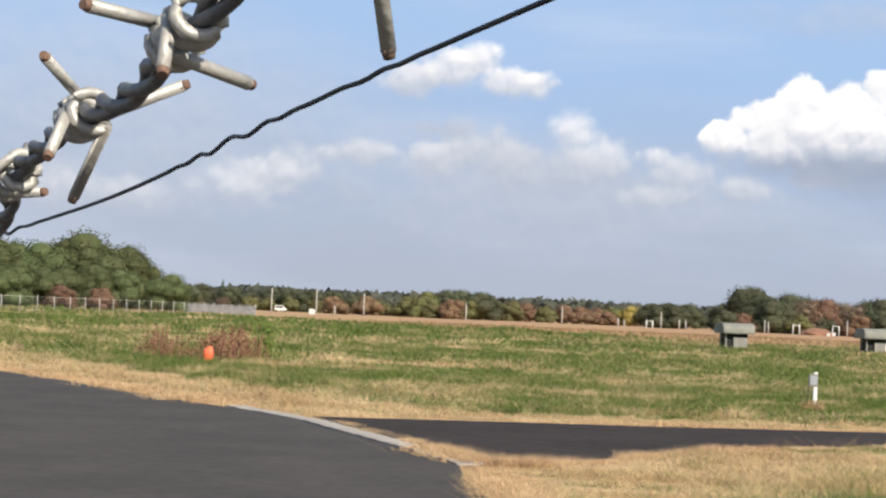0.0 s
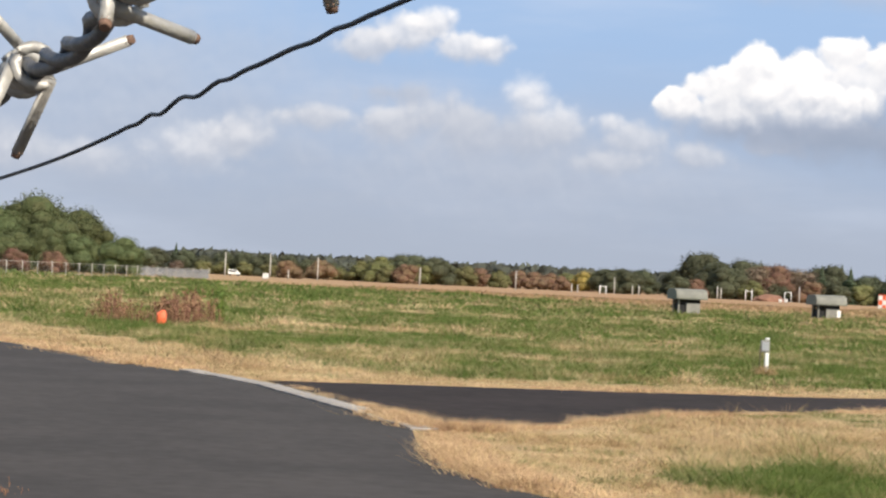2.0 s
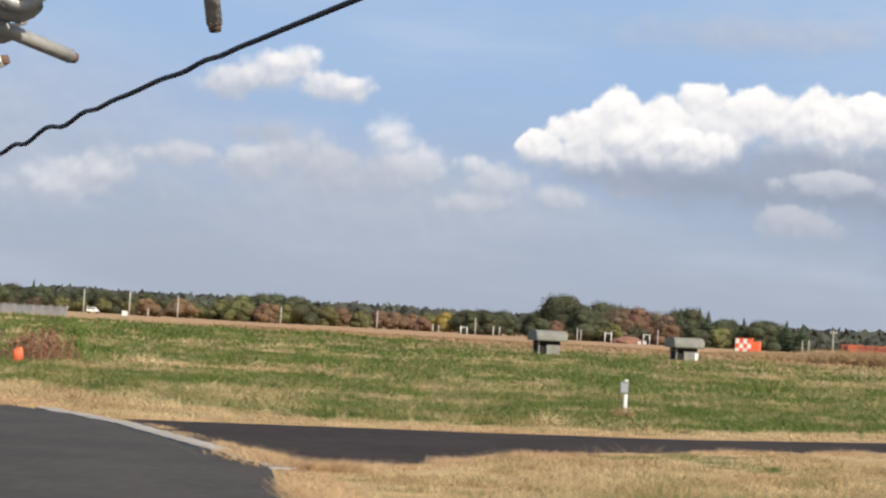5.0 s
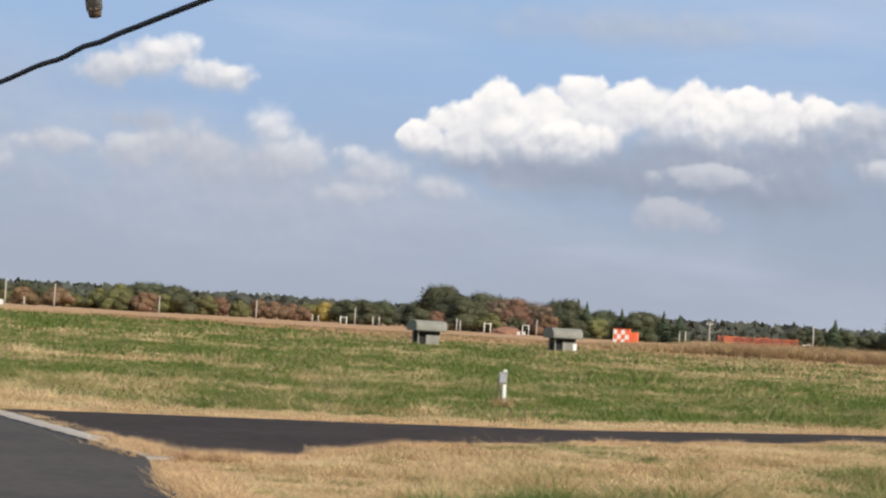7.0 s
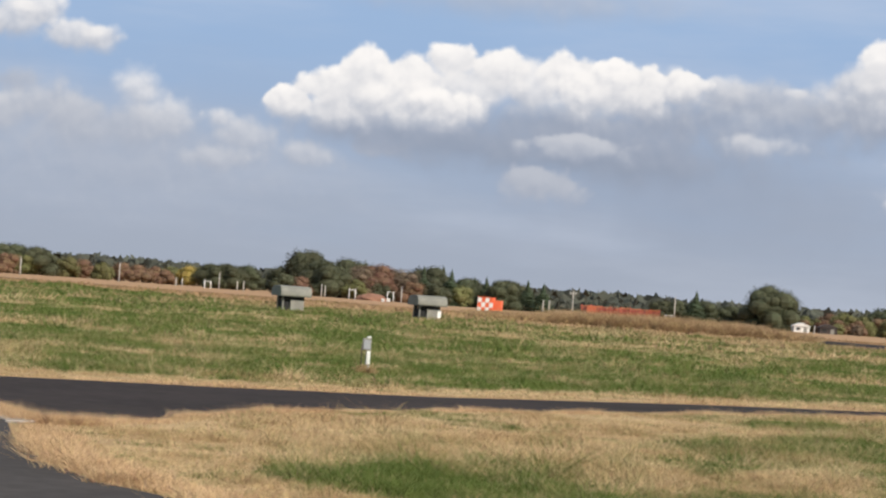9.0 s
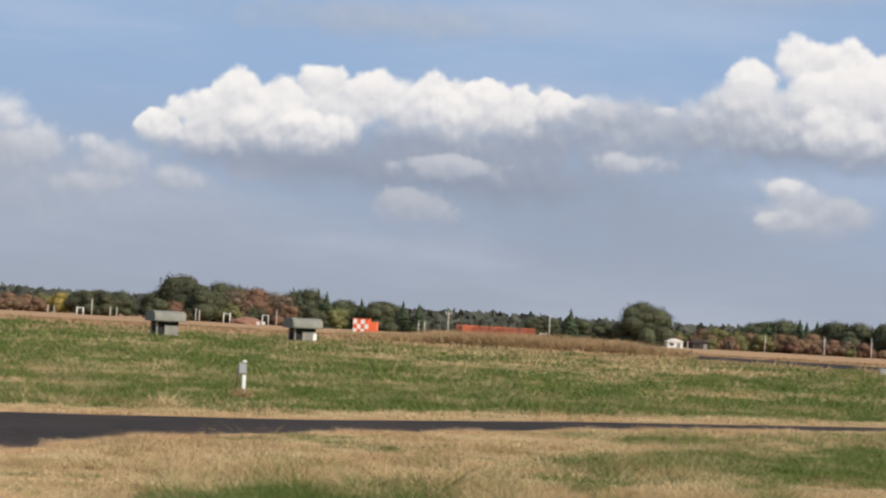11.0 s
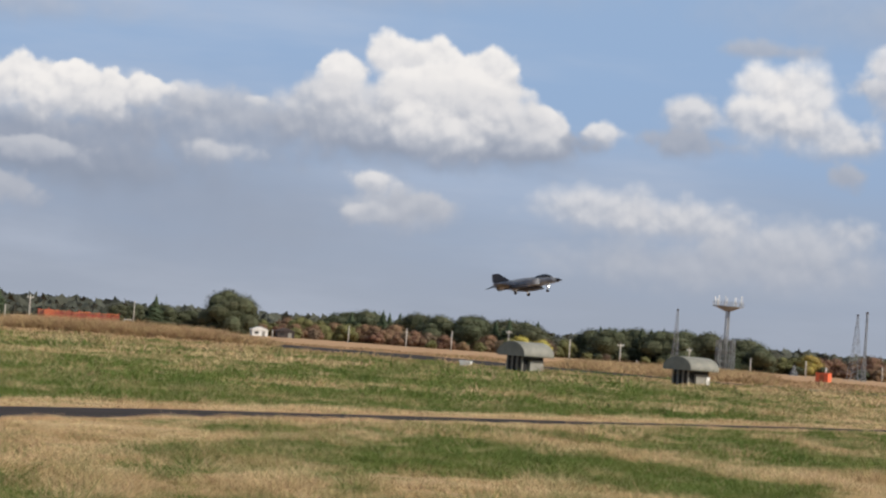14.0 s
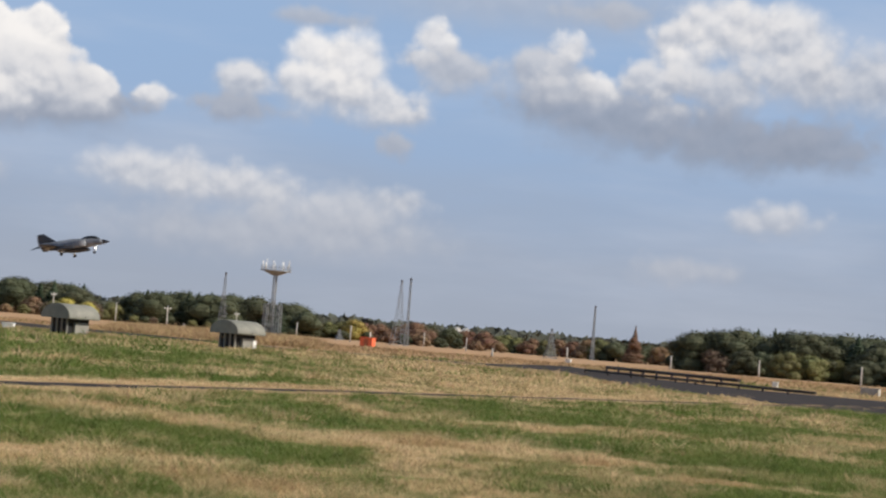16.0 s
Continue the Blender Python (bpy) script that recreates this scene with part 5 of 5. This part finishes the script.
def mast(az, r, el_top, label, w0=1.6, lower=0.45, thick=0.06):
    h = rise_of(el_top, r)
    root = thing("lattice_mast", Matrix.Translation(at(az, r)) @ Matrix.Rotation(radians(20 - az), 4, "Z"), label, "mast", "lattice masts")
    bm = bmesh.new()
    lattice(bm, w0, w0 * 0.5, -0.3, h * lower, 7, thick)
    part("lower_lattice", bm, M_MAST, root)
    bm = bmesh.new()
    lattice(bm, w0 * 0.5, 0.3, h * lower + 0.01, h * 0.97, 12, thick * 0.75)
    part("upper_lattice", bm, M_MAST, root)
    part("top_light", add_tube(bmesh.new(), [(0, 0, h * 0.97), (0, 0, h)], 0.3, 8), M_RAIL, root)
    part("footing", add_box(bmesh.new(), (-w0 * 0.7, -w0 * 0.7, -0.4), (w0 * 0.7, w0 * 0.7, 0.1), 0.03), M_CONCRETE, root)
    return root


mast(39.25, 520, 1.64, "tall slender grey lattice mast", 3.2)
mast(39.5, 500, 1.72, "tall slender grey lattice mast with a top light", 0.9, thick=0.07)
mast(34.29, 560, 1.45, "slender grey lattice mast before dark trees", 2.2)
mast(43.58, 470, 0.62, "short grey lattice mast with a wide foot", 2.6)
mast(44.75, 600, 1.36, "slender dark lattice mast above autumn trees", 1.0, thick=0.1)
mast(37.6, 560, 0.12, "low lattice frame near the orange cabin", 2.0)

tr = 520
tower = thing("antenna_tower", Matrix.Translation(at(35.68, tr)) @ Matrix.Rotation(radians(-35.68 + 12), 4, "Z"), "steel antenna tower with a round platform and white aerials", "antenna tower")
deck, waist = rise_of(1.62, tr), rise_of(0.66, tr)
for k, (x, y) in enumerate(((-1, -1), (1, -1), (1, 1), (-1, 1))):
    bm = bmesh.new()
    lattice(bm, 0.7, 0.5, -0.3, waist, 6, 0.07)
    bm.transform(Matrix.Translation((x * 1.75, y * 1.75, 0)))
    part("leg", bm, M_MAST, tower)
for z in (waist * 0.33, waist * 0.66, waist):
    bm = bmesh.new()
    for (x0, y0), (x1, y1) in (((-1.75, -1.75), (1.75, -1.75)), ((1.75, -1.75), (1.75, 1.75)), ((1.75, 1.75), (-1.75, 1.75)), ((-1.75, 1.75), (-1.75, -1.75))):
        add_tube(bm, [(x0, y0, z), (x1, y1, z)], 0.09, 5)
    part("tie_frame", bm, M_MAST, tower)
bm = bmesh.new()
lattice(bm, 1.0, 0.8, 0, deck - 0.6, 14, 0.075)
part("column", bm, M_MAST, tower)
part("cable_duct", add_tube(bmesh.new(), [(0.1, 0, 0), (0.1, 0, deck - 0.5)], 0.14, 8), M_STEEL, tower)
ring = [[(q * math.cos(2 * math.pi * k / 24), q * math.sin(2 * math.pi * k / 24), z) for k in range(24)] for q, z in ((0.8, deck - 1.3), (3.2, deck - 0.25), (3.95, deck - 0.2), (3.95, deck), (3.2, deck + 0.02))]
part("platform", add_loft(bmesh.new(), ring, False), M_MAST, tower)
bm = bmesh.new()
for k in range(24):
    q0, q1 = 2 * math.pi * k / 24, 2 * math.pi * (k + 1) / 24
    for z in (0.55, 1.05):
        add_tube(bm, [(3.85 * math.cos(q0), 3.85 * math.sin(q0), deck + z), (3.85 * math.cos(q1), 3.85 * math.sin(q1), deck + z)], 0.035, 4)
    add_tube(bm, [(3.85 * math.cos(q0), 3.85 * math.sin(q0), deck), (3.85 * math.cos(q0), 3.85 * math.sin(q0), deck + 1.05)], 0.035, 4)
part("guard_rail", bm, M_STEEL, tower)
for k in range(9):
    q = 2 * math.pi * k / 9 + 0.2
    part("aerial", add_tube(bmesh.new(), [(3.4 * math.cos(q), 3.4 * math.sin(q), deck), (3.4 * math.cos(q), 3.4 * math.sin(q), deck + 1.9 + 0.4 * (k % 3))], 0.11, 6), M_WHITE, tower, "white aerial rod")
part("footing", add_box(bmesh.new(), (-2.6, -2.6, -0.4), (2.6, 2.6, 0.12), 0.04), M_CONCRETE, tower)

# ---- perimeter fence far left: posts, rails and mesh ----
fence = thing("perimeter_fence", Matrix.Identity(4), "grey chain-link perimeter fence before green trees", "fence")
fx, fpts = [], []
f0, f1 = at(-14.5, 205), at(-5.2, 352)
count = 25
M_MESH = material("fine_grey_wire_mesh", (0.22, 0.225, 0.22), (0.17, 0.175, 0.17), scale=0.5, rough=0.6, metal=0.3)
step = (f1 - f0) / count
for k in range(count + 1):
    p = f0 + step * k
    part("post", add_tube(bmesh.new(), [(p.x, p.y, -0.3), (p.x, p.y, 1.75)], 0.05, 6), M_POLE, fence)
wires = []
for k in range(count):
    p, q = f0 + step * k, f0 + step * (k + 1)
    d = (q - p).normalized()
    n = 30
    for j in range(n):
        for sgn in (1, -1):
            s0 = p + step * (j / n)
            s1 = s0 + d * 1.0 * sgn
            lo, hi = Vector((s0.x, s0.y, 0.05)), Vector((s1.x, s1.y, 1.6))
            side = d * 0.005
            wires.append((lo - side, lo + side, hi + side, hi - side))
me = raw_mesh("wire_mesh", np.array([[tuple(v) for v in w] for w in wires]), 4, M_MESH)
part_mesh("wire_mesh", me, M_MESH, fence)
bm = bmesh.new()
for z in (0.1, 1.6):
    add_tube(bm, [(f0.x, f0.y, z), (f1.x, f1.y, z)], 0.02, 5)
part("rail", bm, M_POLE, fence)
pale = thing("pale_fence", Matrix.Identity(4), "pale grey panel fence at the far end of the field", "fence")
for k in range(12):
    p, q = at(-7.25 + k * 0.17, 345), at(-7.25 + (k + 1) * 0.17, 345)
    bm = bmesh.new()
    for j in range(9):
        a, b = p.lerp(q, j / 9), p.lerp(q, (j + 0.62) / 9)
        add_tube(bm, [(a.x, a.y, 0.05), (a.x, a.y, 1.45)], 0.05, 4)
    add_tube(bm, [(p.x, p.y, 1.35), (q.x, q.y, 1.35)], 0.05, 4)
    add_tube(bm, [(p.x, p.y, 0.25), (q.x, q.y, 0.25)], 0.05, 4)
    part("panel", bm, M_STEEL, pale)

# ---- dark rails on short posts along the taxiway ----


def barrier(points, h, bar, label):
    root = thing("barrier_rail", Matrix.Identity(4), label, "barrier rail", "barrier rails")
    for p, q in zip(points, points[1:]):
        bm = bmesh.new()
        add_tube(bm, [(p.x, p.y, h), (q.x, q.y, h)], bar, 6)
        part("rail", bm, M_RAIL, root)
        n = max(2, int((q - p).length / 3.5))
        for k in range(n):
            s = p.lerp(q, k / n)
            part("post", add_tube(bmesh.new(), [(s.x, s.y, -0.2), (s.x, s.y, h)], bar * 0.8, 6), M_RAIL, root)
    return root


barrier([at(45.2, 200), at(46.6, 186), at(48.9, 168)], 0.62, 0.16, "long dark steel barrier rail on short posts")
barrier([at(44.6, 186), at(46.6, 174), at(48.9, 160), at(51.0, 148)], 0.3, 0.12, "low dark steel barrier rail on short posts")

# ---- jet aircraft on its approach, wheels down ----
M_JET = material("grey_aircraft_paint", (0.27, 0.285, 0.31), (0.12, 0.13, 0.15), scale=0.45, rough=0.5)
# Blue-grey camouflage, darkened further for the shadow on wings and underparts.
M_JET_DARK = material("shaded_blue_grey_aircraft_paint", (0.045, 0.052, 0.066), (0.03, 0.034, 0.042), scale=0.4, rough=0.5)
M_NOSE = material("black_radome", (0.025, 0.025, 0.028), scale=1, rough=0.45)
M_GLASS = material("dark_canopy_glass", (0.03, 0.035, 0.04), scale=1, rough=0.1, bump=0)
M_LIGHT = bpy.data.materials.new("landing_light")
M_LIGHT.use_nodes = True
lb = M_LIGHT.node_tree.nodes["Principled BSDF"]
lb.inputs["Emission Color"].default_value = (1, 0.97, 0.9, 1)
lb.inputs["Emission Strength"].default_value = 6.0

JET_AZ, JET_EL, JET_R = 30.0, 1.86, 470.0
los = at(JET_AZ, 1.0)
across = Vector((los.y, -los.x, 0))
ahead = (across * math.cos(radians(33)) - los * math.sin(radians(33))).normalized()
ahead = (ahead * math.cos(radians(8.5)) + Vector((0, 0, 1)) * math.sin(radians(8.5))).normalized()
leftw = Vector((0, 0, 1)).cross(ahead).normalized()
upw = ahead.cross(leftw)
jm = Matrix((ahead, leftw, upw)).transposed().to_4x4()
spot_jet = at(JET_AZ, JET_R, rise_of(JET_EL, JET_R))
jet = thing("jet_aircraft", Matrix.Translation(spot_jet) @ jm, "grey twin-engined jet aircraft flying low with wheels and flaps down", "aircraft")


def oval(x, hw, zc, hh, n=18, flat=1.0):
    return [(x, hw * math.copysign(abs(math.cos(q)) ** flat, math.cos(q)), zc + hh * math.copysign(abs(math.sin(q)) ** flat, math.sin(q))) for q in (2 * math.pi * k / n for k in range(n))]


def surface(root_le, root_te, tip_le, tip_te, thick):
    """A wing panel with a thin pointed section between root and tip."""
    bm = bmesh.new()
    rings = []
    for le, te, th in ((root_le, root_te, thick), (tip_le, tip_te, thick * 0.45)):
        le, te = Vector(le), Vector(te)
        c = te - le
        side = (Vector(tip_le) - Vector(root_le)).cross(c).normalized()
        rings.append([le, le + c * 0.25 + side * th, le + c * 0.6 + side * th * 0.8, te, le + c * 0.6 - side * th * 0.8, le + c * 0.25 - side * th])
    return add_loft(bm, rings, False)


stations = ((8.05, 0.5, -0.06, 0.5), (7.0, 0.66, 0.0, 0.72), (5.5, 0.8, 0.05, 0.92), (3.5, 0.98, 0.08, 1.0), (1.0, 1.15, 0.08, 1.0), (-2.5, 1.1, 0.1, 0.92), (-5.0, 0.9, 0.25, 0.75), (-7.3, 0.5, 0.5, 0.5), (-9.0, 0.25, 0.62, 0.28), (-9.4, 0.1, 0.62, 0.12))
part("fuselage", add_loft(bmesh.new(), [oval(*s, flat=0.85) for s in stations]), M_JET, jet)
part("nose_cone", add_loft(bmesh.new(), [oval(*s, flat=0.95) for s in ((9.75, 0.03, -0.2, 0.03), (9.3, 0.2, -0.17, 0.2), (8.7, 0.37, -0.11, 0.37), (8.06, 0.495, -0.06, 0.495))]), M_NOSE, jet, "black radome")
part("canopy", add_loft(bmesh.new(), [oval(*s) for s in ((7.1, 0.15, 0.72, 0.08), (6.3, 0.45, 0.95, 0.38), (5.2, 0.52, 1.1, 0.5), (4.0, 0.52, 1.14, 0.48), (2.9, 0.42, 1.08, 0.36), (2.0, 0.2, 1.0, 0.15))]), M_GLASS, jet, "dark glass canopy")
part("spine", add_loft(bmesh.new(), [oval(*s) for s in ((2.3, 0.3, 1.0, 0.2), (0.0, 0.38, 1.02, 0.26), (-3.0, 0.3, 0.95, 0.25), (-6.0, 0.15, 0.85, 0.2))]), M_JET, jet)
for s in (1, -1):
    part("intake", add_loft(bmesh.new(), [[(x, s * (yc + p[1]), p[2]) for p in oval(0, hw, zc, hh, 14, 0.6)] for x, yc, hw, zc, hh in ((4.0, 1.15, 0.32, -0.05, 0.72), (2.2, 1.25, 0.42, -0.1, 0.8), (-1.5, 1.1, 0.5, -0.15, 0.75), (-4.6, 0.75, 0.5, -0.2, 0.55))]), M_JET, jet)
    part("exhaust", add_tube(bmesh.new(), [(-4.2, s * 0.62, -0.2), (-5.6, s * 0.62, -0.25)], [0.55, 0.46], 14), M_RAIL, jet, "dark metal nozzle")
    part("wing", surface((2.0, s * 1.2, -0.55), (-4.6, s * 1.2, -0.6), (-1.6, s * 4.1, -0.55), (-4.9, s * 4.1, -0.58), 0.14), M_JET_DARK, jet)
    part("wing_tip", surface((-1.55, s * 4.12, -0.55), (-4.9, s * 4.12, -0.58), (-3.3, s * 5.85, -0.15), (-5.1, s * 5.85, -0.18), 0.08), M_JET_DARK, jet)
    part("flap", surface((-4.4, s * 1.3, -0.65), (-5.2, s * 1.3, -1.15), (-4.8, s * 3.9, -0.62), (-5.4, s * 3.9, -1.05), 0.05), M_JET, jet)
    part("tailplane", surface((-6.6, s * 0.45, 0.35), (-9.2, s * 0.45, 0.3), (-8.5, s * 2.75, -0.6), (-9.9, s * 2.75, -0.65), 0.08), M_JET_DARK, jet)
    part("drop_tank", add_loft(bmesh.new(), [[(x, s * 3.55 + p[1], p[2]) for p in oval(0, r, -1.15, r, 12)] for x, r in ((2.6, 0.04), (1.8, 0.26), (0.2, 0.36), (-2.2, 0.36), (-3.6, 0.18), (-4.2, 0.03))]), M_JET_DARK, jet)
    part("tank_pylon", add_box(bmesh.new(), (-2.4, s * 3.55 - 0.05, -0.95), (0.0, s * 3.55 + 0.05, -0.55), 0.01), M_JET_DARK, jet)
    strut = part("main_gear", add_tube(bmesh.new(), [(-1.3, s * 2.5, -0.6), (-1.4, s * 2.6, -2.2)], 0.1, 8), M_WHITE, jet, "white painted gear leg")
    part("tyre", add_tube(bmesh.new(), [(-1.4, s * 2.62, -2.25), (-1.4, s * 2.92, -2.25)], 0.4, 14), M_NOSE, strut)
    part("gear_door", add_box(bmesh.new(), (-1.9, s * 2.3 - 0.02, -1.7), (-0.8, s * 2.3 + 0.02, -0.62), 0.005), M_JET, jet)
part("fin", surface((-4.0, 0, 0.85), (-9.1, 0, 0.85), (-7.7, 0, 3.1), (-9.35, 0, 3.1), 0.14), M_JET_DARK, jet)
part("rudder", surface((-9.12, 0, 1.0), (-9.5, 0, 1.0), (-9.36, 0, 2.9), (-9.6, 0, 2.9), 0.05), M_JET, jet)
strut = part("nose_gear", add_tube(bmesh.new(), [(5.4, 0, -0.8), (5.6, 0, -2.25)], 0.09, 8), M_WHITE, jet, "white painted gear leg")
for s in (1, -1):
    part("tyre", add_tube(bmesh.new(), [(5.6, s * 0.08, -2.3), (5.6, s * 0.26, -2.3)], 0.27, 12), M_NOSE, strut)
part("nose_gear_door", add_box(bmesh.new(), (5.9, -0.35, -1.75), (5.94, 0.35, -0.85), 0.005), M_WHITE, jet, "white gear door")
part("landing_light", add_tube(bmesh.new(), [(5.98, 0, -1.3), (6.06, 0, -1.3)], 0.2, 12), M_LIGHT, jet, "lit landing lamp")
part("belly_tank", add_loft(bmesh.new(), [oval(*s) for s in ((4.4, 0.05, -1.25, 0.05), (3.2, 0.4, -1.3, 0.38), (0.5, 0.5, -1.32, 0.48), (-2.4, 0.4, -1.3, 0.38), (-3.8, 0.06, -1.25, 0.06))]), M_JET_DARK, jet)
part("arrestor_hook", add_tube(bmesh.new(), [(-5.0, 0, -0.3), (-9.2, 0, -0.1)], 0.07, 6), M_RAIL, jet)

# ---- the fence wires close to the camera, from post to post past its right side ----
eye = Vector((0, 0, EYE))


def smooth_line(pts, per=14):
    """A smooth curve through points."""
    pts = [Vector(p) for p in pts]
    out = []
    for k in range(len(pts) - 1):
        a, b, c, d = pts[max(k - 1, 0)], pts[k], pts[k + 1], pts[min(k + 2, len(pts) - 1)]
        for j in range(per):
            t = j / per
            out.append(0.5 * (2 * b + (c - a) * t + (2 * a - 5 * b + 4 * c - d) * t * t + (3 * b - a - 3 * c + d) * t ** 3))
    out.append(pts[-1])
    return out


plain = thing("plain_wire", Matrix.Identity(4), "thin dark weathered fence wire with a few kinks", "fence wire")
p1, p2 = Vector((-0.2564, 1.172, 0.034)), Vector((0.028, 0.602, 0.0945))
pts = []
for k in range(-300, 221):
    s = k / 100
    p = p1 + (p2 - p1) * s
    wob = math.exp(-((s - 0.585) / 0.075) ** 2) + 0.7 * math.exp(-((s - 0.03) / 0.06) ** 2) + 0.35 * math.exp(-((s - 0.8) / 0.05) ** 2)
    p += Vector((0.3, 0.1, 1)) * 0.0019 * wob * math.sin(k * 1.1 + 0.8 * math.sin(k * 0.37)) + Vector((0, 0, -0.0052 * math.exp(-((s - 0.36) / 0.25) ** 2)))
    pts.append(eye + p)
part("wire", add_tube(bmesh.new(), pts, 0.00095, 8), M_WIRE_DARK, plain)

barbed = thing("barbed_wire", Matrix.Identity(4), "weathered grey barbed wire, two twisted strands with cut barbs", "barbed wire")
axis = smooth_line([(-1.12, 2.55, -0.24), (-0.2356, 0.7109, -0.036), (-0.1075, 0.4575, 0.0085), (-0.0833, 0.3906, 0.0227), (-0.0700, 0.3572, 0.0274), (-0.0591, 0.3284, 0.0294), (-0.0458, 0.2949, 0.0304),
                    (-0.0352, 0.2673, 0.0358), (-0.0236, 0.2514, 0.0422), (-0.0073, 0.2352, 0.0474), (0.0219, 0.2061, 0.0573), (0.33, -0.35, 0.17)], 40)
for phase in (0.0, math.pi):
    pts, run = [], 0.0
    for k, p in enumerate(axis):
        d = (axis[min(k + 1, len(axis) - 1)] - axis[max(k - 1, 0)]).normalized()
        if k:
            run += (p - axis[k - 1]).length
        a = d.cross(Vector((0, 0, 1))).normalized()
        b = d.cross(a)
        q = run * 2 * math.pi / 0.03 + phase
        pts.append(eye + p + (a * math.cos(q) + b * math.sin(q)) * 0.00115)
    part("strand", add_tube(bmesh.new(), pts, 0.0011, 8), M_WIRE, barbed)


def barb(centre, along, tips, r=0.00098):
    """Barbs: short wires wound round both strands, their cut ends standing out."""
    centre, along = Vector(centre), Vector(along).normalized()
    a = along.cross(Vector((0, 0, 1))).normalized()
    b = along.cross(a)
    for n, pair in enumerate((tips[:2], tips[2:])):
        shift = along * (0.0042 * (n - 0.5) * 2)
        coil = []
        t0 = Vector(pair[0]) - centre
        ang0 = math.atan2(t0.dot(b), t0.dot(a)) - math.pi / 2
        for k in range(28):
            q = ang0 + k / 27 * 2 * math.pi * 1.5
            coil.append(centre + shift + along * (0.0048 * (k / 27 - 0.5)) + (a * math.cos(q) + b * math.sin(q)) * 0.0032)
        line = [eye + Vector(pair[0])] + [eye + p for p in coil] + ([eye + Vector(pair[1])] if len(pair) > 1 else [])
        wire = part("barb", add_tube(bmesh.new(), line, r, 10), M_BARB, barbed)
        for tip, near in ((pair[0], coil[0]), (pair[-1], coil[-1])):
            d = (Vector(tip) - near).normalized()
            part("cut_end", add_tube(bmesh.new(), [eye + Vector(tip) - d * 0.0004, eye + Vector(tip) + d * 0.0009], [r * 1.02, r * 0.75], 8), M_RUST, wire, "rusty cut wire end")


barb((-0.0833, 0.3906, 0.0227), (0.5, -1, 0.2), [(-0.0899, 0.3786, 0.0263), (-0.0769, 0.3869, 0.0197), (-0.0831, 0.4004, 0.0290), (-0.0925, 0.385, 0.0180)])
barb((-0.0591, 0.3284, 0.0294), (0.4, -1, 0.05), [(-0.0645, 0.3214, 0.0378), (-0.0428, 0.3254, 0.0347), (-0.0620, 0.3152, 0.0219), (-0.0600, 0.3272, 0.0160)])
barb((-0.0352, 0.2673, 0.0358), (0.45, -1, 0.3), [(-0.0473, 0.2611, 0.0377), (-0.0276, 0.2770, 0.0302), (-0.0367, 0.2578, 0.0293), (-0.0308, 0.2633, 0.0513)])
barb((-0.0073, 0.2352, 0.0474), (0.7, -1, 0.3), [(-0.0168, 0.2325, 0.0570), (-0.0075, 0.2409, 0.0308), (0.0030, 0.2320, 0.0531), (-0.004, 0.230, 0.058)])

# steel posts that carry the wires, beside and beyond the camera
for x, y in ((-1.12, 2.62), (0.36, -0.62)):
    post = thing("fence_post", Matrix.Translation((x, y, 0)), "galvanised steel fence post carrying the wires", "fence post", "fence posts")
    part("shaft", add_tube(bmesh.new(), [(0, 0, -0.3), (0, 0, 2.1)], 0.024, 12), M_STEEL, post)
    part("cap", add_tube(bmesh.new(), [(0, 0, 2.1), (0, 0, 2.125)], [0.027, 0.018], 12), M_STEEL, post)
